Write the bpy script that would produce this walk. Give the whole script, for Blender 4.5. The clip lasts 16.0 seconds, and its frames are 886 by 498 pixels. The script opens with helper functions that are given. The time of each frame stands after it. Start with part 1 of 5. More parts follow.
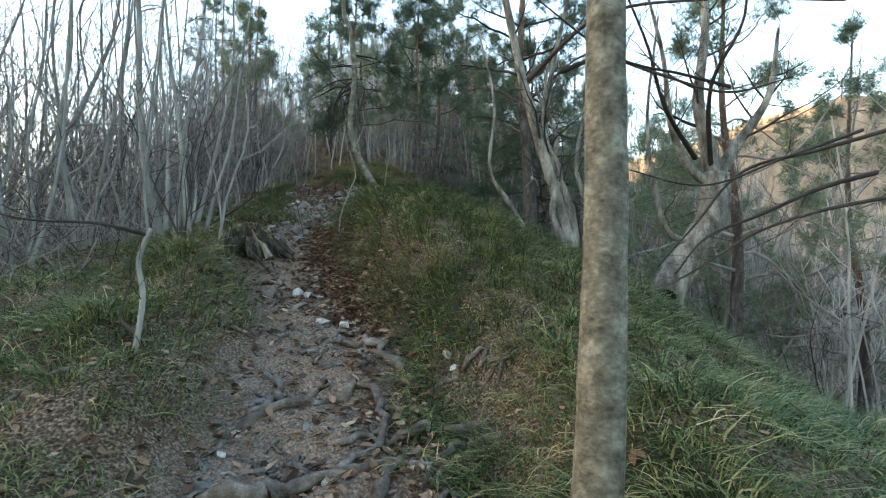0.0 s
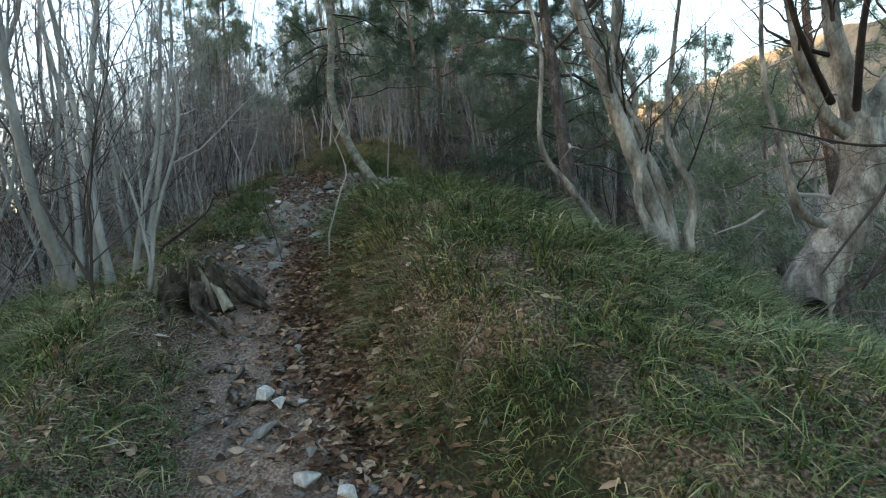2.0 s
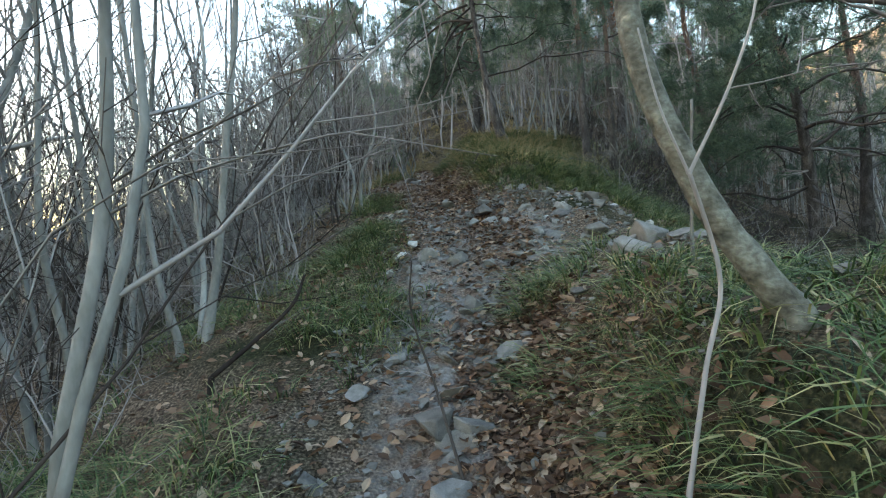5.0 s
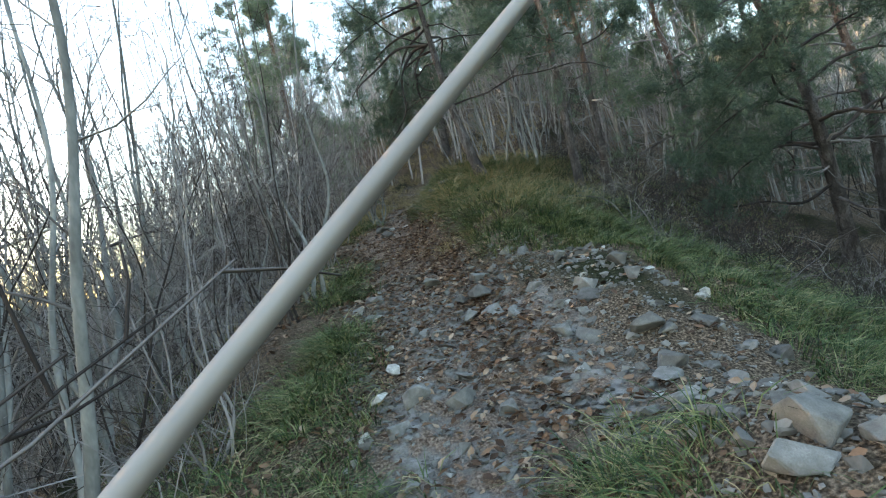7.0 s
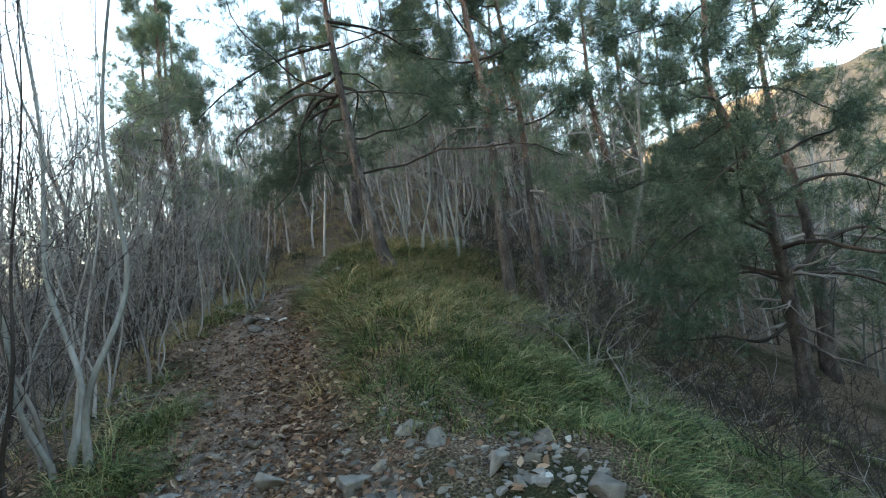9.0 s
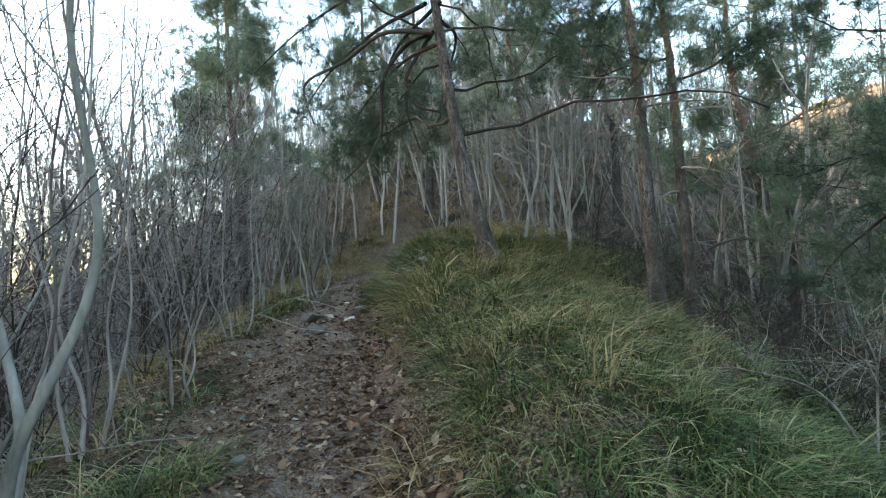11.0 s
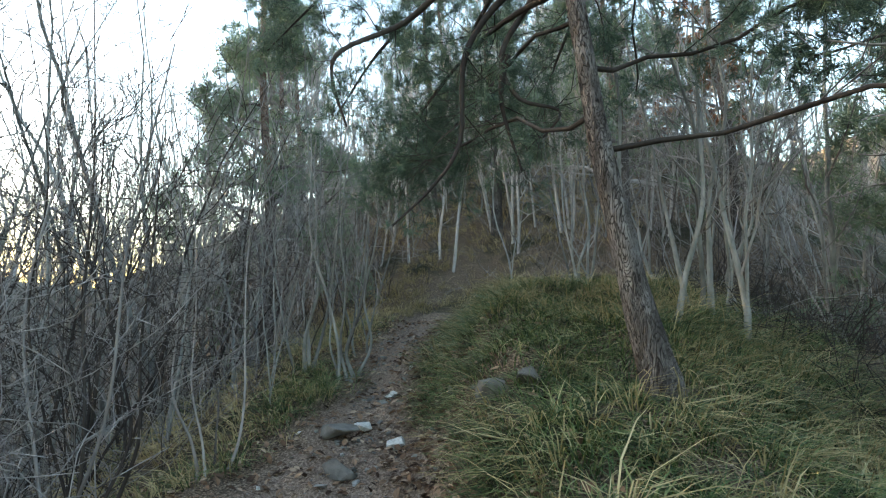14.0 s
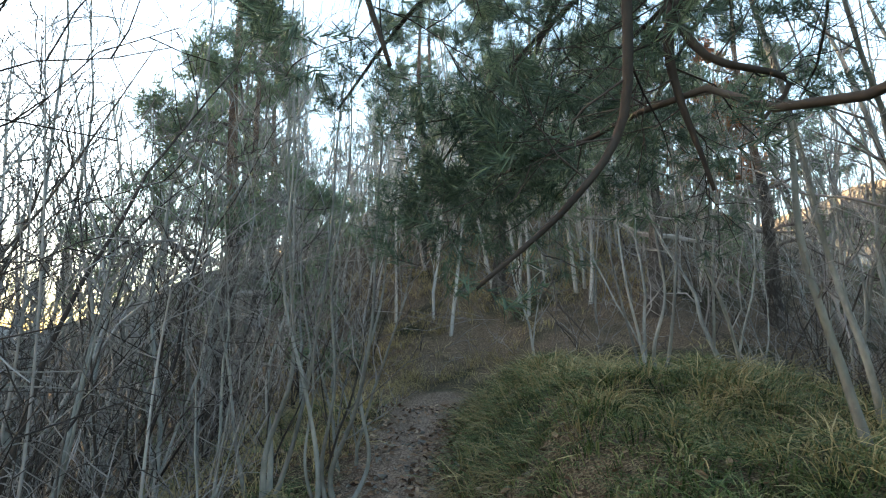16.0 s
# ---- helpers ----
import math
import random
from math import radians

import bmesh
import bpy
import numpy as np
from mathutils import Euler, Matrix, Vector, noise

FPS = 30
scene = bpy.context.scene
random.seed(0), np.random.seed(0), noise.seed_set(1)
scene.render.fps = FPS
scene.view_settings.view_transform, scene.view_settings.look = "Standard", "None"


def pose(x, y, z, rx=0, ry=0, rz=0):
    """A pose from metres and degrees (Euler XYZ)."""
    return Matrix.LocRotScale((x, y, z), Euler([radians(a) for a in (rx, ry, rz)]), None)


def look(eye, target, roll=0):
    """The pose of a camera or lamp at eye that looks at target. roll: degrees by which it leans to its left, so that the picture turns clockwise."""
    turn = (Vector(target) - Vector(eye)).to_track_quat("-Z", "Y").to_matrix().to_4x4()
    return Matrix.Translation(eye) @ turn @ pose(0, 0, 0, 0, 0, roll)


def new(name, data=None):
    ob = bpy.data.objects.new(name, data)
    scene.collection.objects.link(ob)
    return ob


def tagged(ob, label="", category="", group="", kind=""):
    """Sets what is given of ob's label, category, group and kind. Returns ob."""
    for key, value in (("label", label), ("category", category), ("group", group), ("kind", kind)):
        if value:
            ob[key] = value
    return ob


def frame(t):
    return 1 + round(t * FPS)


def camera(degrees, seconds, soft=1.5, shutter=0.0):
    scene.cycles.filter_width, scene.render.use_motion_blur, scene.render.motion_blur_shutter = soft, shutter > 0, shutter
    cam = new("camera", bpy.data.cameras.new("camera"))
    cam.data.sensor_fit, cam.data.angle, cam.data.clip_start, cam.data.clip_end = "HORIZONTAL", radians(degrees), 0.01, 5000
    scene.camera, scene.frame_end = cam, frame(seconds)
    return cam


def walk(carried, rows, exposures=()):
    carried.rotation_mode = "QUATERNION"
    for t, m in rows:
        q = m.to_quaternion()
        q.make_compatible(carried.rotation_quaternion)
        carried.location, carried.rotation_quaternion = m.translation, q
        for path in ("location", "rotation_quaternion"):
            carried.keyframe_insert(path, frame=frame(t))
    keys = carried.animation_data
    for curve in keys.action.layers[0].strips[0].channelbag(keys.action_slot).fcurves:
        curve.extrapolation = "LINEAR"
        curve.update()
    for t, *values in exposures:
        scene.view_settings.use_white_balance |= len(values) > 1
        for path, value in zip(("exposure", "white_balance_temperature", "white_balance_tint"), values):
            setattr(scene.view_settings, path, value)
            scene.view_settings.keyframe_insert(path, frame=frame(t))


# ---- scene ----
cam = camera(79.0, 16.0, soft=1.15)
PATH = [
    (0, (0.107, -0.196, 1.771), (0.134, 1.801, 1.86), 0.6),
    (0.5, (-0.003, 0.29, 1.992), (-0.064, 2.287, 2.075), 1.3),
    (1, (-0.02, 0.939, 2.032), (-0.21, 2.929, 2.06), -2.7),
    (1.5, (-0.152, 1.448, 2.158), (-0.383, 3.434, 2.145), -3.6),
    (2, (-0.152, 1.81, 2.301), (-0.138, 3.81, 2.271), -4.3),
    (2.5, (-0.089, 2.457, 2.308), (-0.215, 4.453, 2.249), -10.2),
    (3, (-0.414, 3.123, 2.435), (-1.042, 5.022, 2.381), -15.4),
    (3.5, (-0.745, 3.55, 2.697), (-1.401, 5.438, 2.63), -11.2),
    (4, (-0.814, 4.011, 2.652), (-1.322, 5.941, 2.521), -17.0),
    (4.5, (-1.021, 4.444, 2.853), (-1.522, 6.38, 2.812), -14.4),
    (5, (-1.243, 4.944, 3.099), (-1.627, 6.906, 3.046), -5.4),
    (5.2, (-1.184, 5.162, 3.17), (-1.436, 7.146, 3.12), -4.9),
    (7.3, (-1.549, 6.384, 3.836), (-1.874, 8.357, 3.83), -13.5),
    (7.5, (-1.714, 6.477, 3.903), (-2.057, 8.447, 3.901), -13.1),
    (8, (-1.697, 7.079, 4.172), (-1.665, 9.079, 4.187), -10.5),
    (8.5, (-1.464, 7.635, 4.239), (-1.234, 9.621, 4.266), -11.6),
    (9, (-1.399, 8.269, 4.251), (-1.336, 10.26, 4.428), -7.6),
    (9.5, (-1.478, 8.579, 4.304), (-1.461, 10.57, 4.493), 0.8),
    (10, (-1.674, 8.844, 4.344), (-1.74, 10.833, 4.544), -0.9),
    (10.2, (-1.739, 9.067, 4.351), (-1.857, 11.053, 4.563), -3.2),
    (12.3, (-2.14, 11.008, 4.676), (-2.408, 12.989, 4.741), -2.0),
    (12.5, (-2.168, 11.148, 4.733), (-2.422, 13.131, 4.787), 0.3),
    (13, (-2.118, 11.533, 4.791), (-2.403, 13.511, 4.869), -1.7),
    (13.5, (-2.278, 11.837, 5.068), (-2.782, 13.769, 5.184), -5.0),
    (14, (-2.461, 12.113, 5.152), (-2.81, 14.072, 5.356), -1.6),
    (14.5, (-2.652, 12.548, 5.137), (-2.97, 14.511, 5.345), -2.4),
    (14.8, (-2.822, 12.806, 5.237), (-3.123, 14.77, 5.464), -2.5),
    (15, (-2.925, 12.92, 5.21), (-3.224, 14.879, 5.481), -1.8),
    (15.5, (-3.071, 13.206, 5.304), (-3.311, 15.161, 5.656), -1.9),
    (16, (-3.217, 13.711, 5.439), (-3.451, 15.658, 5.835), -0.1),
]
walk(cam, [(t, look(eye, target, roll)) for t, eye, target, roll in PATH], exposures=[(0, 3.82, 6650, 14), (0.5, 3.7, 6650, 14), (1.5, 3.8, 6650, 14), (2, 3.6, 6650, 15), (2.5, 4.12, 6650, 15), (3.5, 3.72, 6650, 14), (4.5, 3.98, 6650, 14), (8.5, 4.1, 6650, 14), (9.5, 3.95, 6650, 13), (10, 4.15, 6650, 14), (12.5, 4.15, 6650, 12), (16, 4.0, 6650, 13)])

# ---- light: late afternoon, the sun just behind the western hill's added high end ----
SUN_AZ, SUN_EL = radians(88), radians(4.25)          # azimuth to the left of +y
world = bpy.data.worlds.new("world")
scene.world = world
world.use_nodes = True
wn = world.node_tree
sky = wn.nodes.new("ShaderNodeTexSky")
sky.sky_type, sky.sun_disc = "NISHITA", False
sky.sun_elevation, sky.sun_rotation = SUN_EL, -SUN_AZ
sky.air_density, sky.dust_density, sky.ozone_density = 1.0, 1.6, 1.3
wn.nodes["Background"].inputs["Strength"].default_value = 0.15
wn.links.new(sky.outputs["Color"], wn.nodes["Background"].inputs["Color"])
sun = new("sun", bpy.data.lights.new("sun", "SUN"))
sun.data.energy, sun.data.angle, sun.data.color = 3.0, radians(0.6), (1.0, 0.62, 0.32)
SUN_DIR = Vector((-math.sin(SUN_AZ) * math.cos(SUN_EL), math.cos(SUN_AZ) * math.cos(SUN_EL), math.sin(SUN_EL)))
sun.matrix_world = look(SUN_DIR * 50, (0, 0, 0))


# ---- materials ----
def mat(name, ramp, scale=6.0, rough=0.85, bump=0.3, fine=60.0, stretch=(1, 1, 1), spread=0.0, spec=0.08, detail=6.0, thin=0.0):
    """A noise-driven surface: ramp is a list of (position, colour); spread varies it from piece to piece."""
    m = bpy.data.materials.new(name)
    m.use_nodes = True
    nt = m.node_tree
    n, l = nt.nodes, nt.links
    bsdf = n["Principled BSDF"]
    tc = n.new("ShaderNodeTexCoord")
    mp = n.new("ShaderNodeMapping")
    mp.inputs["Scale"].default_value = stretch
    l.new(tc.outputs["Object"], mp.inputs["Vector"])
    a = n.new("ShaderNodeTexNoise")
    a.inputs["Scale"].default_value, a.inputs["Detail"].default_value = scale, detail
    l.new(mp.outputs["Vector"], a.inputs["Vector"])
    b = n.new("ShaderNodeTexNoise")
    b.inputs["Scale"].default_value, b.inputs["Detail"].default_value = fine, 4.0
    l.new(mp.outputs["Vector"], b.inputs["Vector"])
    mix = n.new("ShaderNodeMath")
    mix.operation = "MULTIPLY_ADD"
    l.new(b.outputs["Fac"], mix.inputs[0])
    mix.inputs[1].default_value = 0.45
    sub = n.new("ShaderNodeMath")
    sub.operation = "MULTIPLY_ADD"
    l.new(a.outputs["Fac"], sub.inputs[0])
    sub.inputs[1].default_value, sub.inputs[2].default_value = 1.1, -0.28
    l.new(sub.outputs[0], mix.inputs[2])
    value = mix.outputs[0]
    if spread:
        g = n.new("ShaderNodeNewGeometry")
        oi = n.new("ShaderNodeObjectInfo")
        s1 = n.new("ShaderNodeMath")
        s1.operation = "ADD"
        l.new(g.outputs["Random Per Island"], s1.inputs[0])
        l.new(oi.outputs["Random"], s1.inputs[1])
        fr = n.new("ShaderNodeMath")
        fr.operation = "FRACT"
        l.new(s1.outputs[0], fr.inputs[0])
        s2 = n.new("ShaderNodeMath")
        s2.operation = "MULTIPLY_ADD"
        l.new(fr.outputs[0], s2.inputs[0])
        s2.inputs[1].default_value = spread
        s3 = n.new("ShaderNodeMath")
        s3.operation = "MULTIPLY_ADD"
        l.new(value, s3.inputs[0])
        s3.inputs[1].default_value, s3.inputs[2].default_value = 1 - spread, 0.0
        l.new(s3.outputs[0], s2.inputs[2])
        value = s2.outputs[0]
    cr = n.new("ShaderNodeValToRGB")
    while len(cr.color_ramp.elements) < len(ramp):
        cr.color_ramp.elements.new(0.5)
    for e, (p, c) in zip(cr.color_ramp.elements, ramp):
        e.position, e.color = p, (*c, 1)
    l.new(value, cr.inputs["Fac"])
    l.new(cr.outputs["Color"], bsdf.inputs["Base Color"])
    bsdf.inputs["Roughness"].default_value = rough
    bsdf.inputs["Specular IOR Level"].default_value = spec
    if bump:
        bp = n.new("ShaderNodeBump")
        bp.inputs["Strength"].default_value, bp.inputs["Distance"].default_value = bump, 0.02
        l.new(mix.outputs[0], bp.inputs["Height"])
        l.new(bp.outputs["Normal"], bsdf.inputs["Normal"])
    if thin:
        tr = n.new("ShaderNodeBsdfTranslucent")
        l.new(cr.outputs["Color"], tr.inputs["Color"])
        ms = n.new("ShaderNodeMixShader")
        ms.inputs[0].default_value = thin
        l.new(bsdf.outputs[0], ms.inputs[1])
        l.new(tr.outputs[0], ms.inputs[2])
        l.new(ms.outputs[0], n["Material Output"].inputs["Surface"])
    return m


BARK_GREY = mat("bark_grey", [(0.2, (0.07, 0.07, 0.066)), (0.5, (0.17, 0.172, 0.16)), (0.8, (0.31, 0.312, 0.29))], 7, 0.85, 0.3, 50, (1, 1, 0.4), 0.25)
BARK_TWIG = mat("bark_twig", [(0.2, (0.05, 0.043, 0.04)), (0.5, (0.18, 0.165, 0.156)), (0.8, (0.31, 0.295, 0.28))], 4, 0.8, 0.1, 40, (1, 1, 0.5), 0.4)
# Bark of the distant woods: distance haze is painted in as a paler grey.
BARK_HAZED = mat("bark_hazed", [(0.2, (0.16, 0.152, 0.142)), (0.5, (0.3, 0.287, 0.268)), (0.8, (0.42, 0.405, 0.38))], 2, 0.9, 0, 20, (1, 1, 0.5), 0.3)
BARK_DARK = mat("bark_dark", [(0.2, (0.016, 0.013, 0.012)), (0.6, (0.05, 0.042, 0.037)), (0.9, (0.115, 0.1, 0.09))], 4, 0.85, 0.2, 40, (1, 1, 0.5), 0.3)
BARK_BEECH = mat("bark_beech", [(0.25, (0.045, 0.043, 0.034)), (0.42, (0.085, 0.082, 0.065)), (0.55, (0.115, 0.113, 0.091)), (0.8, (0.2, 0.203, 0.17))], 15, 0.75, 0.6, 60, (1, 1, 1.2))
BARK_PALE = mat("bark_pale", [(0.25, (0.04, 0.037, 0.031)), (0.5, (0.13, 0.125, 0.11)), (0.75, (0.29, 0.285, 0.255))], 9, 0.85, 0.6, 60, (1, 1, 0.35))
NEEDLE = mat("pine_needle", [(0.1, (0.014, 0.028, 0.02)), (0.5, (0.05, 0.086, 0.057)), (0.9, (0.13, 0.175, 0.1))], 1.2, 0.55, 0, 30, (1, 1, 1), 0.55, 0.3, 3, 0.2)
# Lighter copy of the needles for distant pines, haze mixed into the green.
NEEDLE_HAZED = mat("pine_needle_hazed", [(0.1, (0.055, 0.085, 0.062)), (0.5, (0.115, 0.16, 0.1)), (0.9, (0.21, 0.245, 0.14))], 0.8, 0.6, 0, 20, (1, 1, 1), 0.5, 0.3, 3, 0.3)
GRASS = mat("grass_blade", [(0.16, (0.006, 0.013, 0.005)), (0.35, (0.028, 0.055, 0.017)), (0.54, (0.085, 0.125, 0.041)), (0.68, (0.21, 0.205, 0.09)), (0.88, (0.46, 0.385, 0.23))], 4.5, 0.55, 0, 14, (1, 1, 1), 0.45, 0.2, 3, 0.1)
GRASS_DRY = mat("dry_grass_blade", [(0.1, (0.12, 0.1, 0.045)), (0.5, (0.3, 0.24, 0.12)), (0.9, (0.46, 0.38, 0.22))], 0.9, 0.7, 0, 12, (1, 1, 1), 0.6, 0.12, 3, 0.3)
LEAF = mat("dead_leaf", [(0.1, (0.026, 0.016, 0.011)), (0.4, (0.095, 0.055, 0.034)), (0.7, (0.2, 0.125, 0.078)), (1.0, (0.42, 0.34, 0.25))], 20, 0.7, 0.2, 120, (1, 1, 1), 0.75, 0.12, 3, 0.06)
LEAF_RUST = mat("rust_leaf", [(0.1, (0.1, 0.045, 0.025)), (0.5, (0.22, 0.1, 0.055)), (0.9, (0.34, 0.18, 0.1))], 10, 0.7, 0, 60, (1, 1, 1), 0.7, 0.12, 3, 0.3)
STONE = mat("limestone", [(0.15, (0.06, 0.057, 0.052)), (0.45, (0.125, 0.12, 0.108)), (0.7, (0.2, 0.194, 0.178)), (0.95, (0.36, 0.35, 0.325))], 5, 0.9, 0.6, 55, (1, 1, 1), 0.35)
STONE_PALE = mat("pale_limestone", [(0.15, (0.17, 0.165, 0.145)), (0.5, (0.36, 0.355, 0.325)), (0.9, (0.55, 0.545, 0.51))], 8, 0.9, 0.4, 70, (1, 1, 1), 0.2)
ROOT = mat("root_bark", [(0.2, (0.03, 0.024, 0.02)), (0.5, (0.1, 0.085, 0.071)), (0.8, (0.23, 0.205, 0.18))], 12, 0.85, 0.5, 90, (1, 1, 1))
ROTTEN = mat("rotten_wood", [(0.2, (0.01, 0.008, 0.006)), (0.45, (0.04, 0.033, 0.025)), (0.65, (0.11, 0.095, 0.07)), (0.9, (0.27, 0.25, 0.19))], 14, 0.95, 0.9, 60, (1, 1, 0.25), 0.2)
PALE_ROT = mat("pale_splintered_wood", [(0.2, (0.05, 0.042, 0.03)), (0.5, (0.15, 0.135, 0.1)), (0.85, (0.34, 0.32, 0.26))], 9, 0.95, 0.8, 60, (1, 1, 0.2))
HILL = mat("far_wood", [(0.2, (0.06, 0.065, 0.06)), (0.5, (0.12, 0.12, 0.11)), (0.8, (0.2, 0.185, 0.16))], 0.035, 0.95, 0, 0.4, (1, 1, 1))



def plate_bark(name, plate, gap, scale=20.0):
    """Thick bark in long plates with dark fissures between."""
    m = mat(name, plate, 10, 0.9, 0.0, 80, (1, 1, 0.4))
    n, l = m.node_tree.nodes, m.node_tree.links
    bsdf = n["Principled BSDF"]
    tc = n.new("ShaderNodeTexCoord")
    mp = n.new("ShaderNodeMapping")
    mp.inputs["Scale"].default_value = (1, 1, 0.2)
    l.new(tc.outputs["Object"], mp.inputs["Vector"])
    wob = n.new("ShaderNodeTexNoise")
    wob.inputs["Scale"].default_value = 9.0
    l.new(mp.outputs["Vector"], wob.inputs["Vector"])
    shift = n.new("ShaderNodeMix")
    shift.data_type = "VECTOR"
    shift.inputs["Factor"].default_value = 0.3
    l.new(mp.outputs["Vector"], shift.inputs["A"])
    l.new(wob.outputs["Color"], shift.inputs["B"])
    vo = n.new("ShaderNodeTexVoronoi")
    vo.feature = "DISTANCE_TO_EDGE"
    vo.inputs["Scale"].default_value = scale
    l.new(shift.outputs["Result"], vo.inputs["Vector"])
    cr = n.new("ShaderNodeValToRGB")
    cr.color_ramp.elements[0].position, cr.color_ramp.elements[1].position = 0.0, 0.1
    l.new(vo.outputs["Distance"], cr.inputs["Fac"])
    old = bsdf.inputs["Base Color"].links[0].from_socket
    mx = n.new("ShaderNodeMix")
    mx.data_type = "RGBA"
    l.new(cr.outputs["Color"], mx.inputs["Factor"])
    mx.inputs["A"].default_value = (*gap, 1)
    l.new(old, mx.inputs["B"])
    l.new(mx.outputs["Result"], bsdf.inputs["Base Color"])
    bp = n.new("ShaderNodeBump")
    bp.inputs["Strength"].default_value, bp.inputs["Distance"].default_value = 0.9, 0.03
    l.new(cr.outputs["Color"], bp.inputs["Height"])
    l.new(bp.outputs["Normal"], bsdf.inputs["Normal"])
    return m


BARK_PINE = plate_bark("bark_pine", [(0.2, (0.035, 0.03, 0.027)), (0.5, (0.095, 0.084, 0.077)), (0.8, (0.21, 0.195, 0.18))], (0.03, 0.025, 0.022), 75.0)
BARK_RED = plate_bark("bark_red", [(0.2, (0.08, 0.053, 0.042)), (0.5, (0.165, 0.117, 0.092)), (0.8, (0.29, 0.23, 0.19))], (0.05, 0.036, 0.03), 60.0)


def ground_material():
    m = bpy.data.materials.new("forest_floor")
    m.use_nodes = True
    n, l = m.node_tree.nodes, m.node_tree.links
    bsdf = n["Principled BSDF"]
    tc = n.new("ShaderNodeTexCoord")
    at = n.new("ShaderNodeAttribute")
    at.attribute_name = "wear"

    def noise_tex(s, d=6.0):
        t = n.new("ShaderNodeTexNoise")
        t.inputs["Scale"].default_value, t.inputs["Detail"].default_value = s, d
        l.new(tc.outputs["Object"], t.inputs["Vector"])
        return t.outputs["Fac"]

    def ramp(src, stops):
        cr = n.new("ShaderNodeValToRGB")
        while len(cr.color_ramp.elements) < len(stops):
            cr.color_ramp.elements.new(0.5)
        for e, (p, c) in zip(cr.color_ramp.elements, stops):
            e.position, e.color = p, (*c, 1)
        l.new(src, cr.inputs["Fac"])
        return cr.outputs["Color"]

    def blend(fac, a, b):
        x = n.new("ShaderNodeMix")
        x.data_type = "RGBA"
        l.new(fac, x.inputs["Factor"])
        l.new(a, x.inputs["A"])
        l.new(b, x.inputs["B"])
        return x.outputs["Result"]

    big, mid, small = noise_tex(0.9), noise_tex(9), noise_tex(70, 8)
    litter = ramp(small, [(0.3, (0.018, 0.013, 0.01)), (0.48, (0.08, 0.06, 0.042)), (0.62, (0.2, 0.152, 0.11)), (0.75, (0.36, 0.29, 0.215))])
    moss = ramp(small, [(0.3, (0.012, 0.013, 0.008)), (0.55, (0.03, 0.033, 0.017)), (0.75, (0.08, 0.073, 0.04))])
    floor_c = blend(ramp(big, [(0.5, (0, 0, 0)), (0.64, (1, 1, 1))]), litter, moss)
    dirt = ramp(small, [(0.28, (0.055, 0.038, 0.028)), (0.5, (0.17, 0.125, 0.095)), (0.72, (0.31, 0.245, 0.195))])
    scree = ramp(mid, [(0.3, (0.07, 0.064, 0.058)), (0.5, (0.15, 0.14, 0.128)), (0.7, (0.26, 0.25, 0.235))])
    rk = n.new("ShaderNodeAttribute")
    rk.attribute_name = "scree"
    part_rock = n.new("ShaderNodeMath")
    part_rock.operation = "MULTIPLY"
    l.new(ramp(mid, [(0.42, (0, 0, 0)), (0.58, (1, 1, 1))]), part_rock.inputs[0])
    l.new(rk.outputs["Fac"], part_rock.inputs[1])
    path_c = blend(part_rock.outputs[0], dirt, scree)
    l.new(blend(at.outputs["Fac"], floor_c, path_c), bsdf.inputs["Base Color"])
    bsdf.inputs["Roughness"].default_value = 0.95
    bsdf.inputs["Specular IOR Level"].default_value = 0.06
    add = n.new("ShaderNodeMath")
    add.operation = "MULTIPLY_ADD"
    l.new(mid, add.inputs[0])
    add.inputs[1].default_value = 1.5
    l.new(small, add.inputs[2])
    bp = n.new("ShaderNodeBump")
    bp.inputs["Strength"].default_value, bp.inputs["Distance"].default_value = 0.9, 0.03
    l.new(add.outputs[0], bp.inputs["Height"])
    l.new(bp.outputs["Normal"], bsdf.inputs["Normal"])
    return m


FLOOR = ground_material()


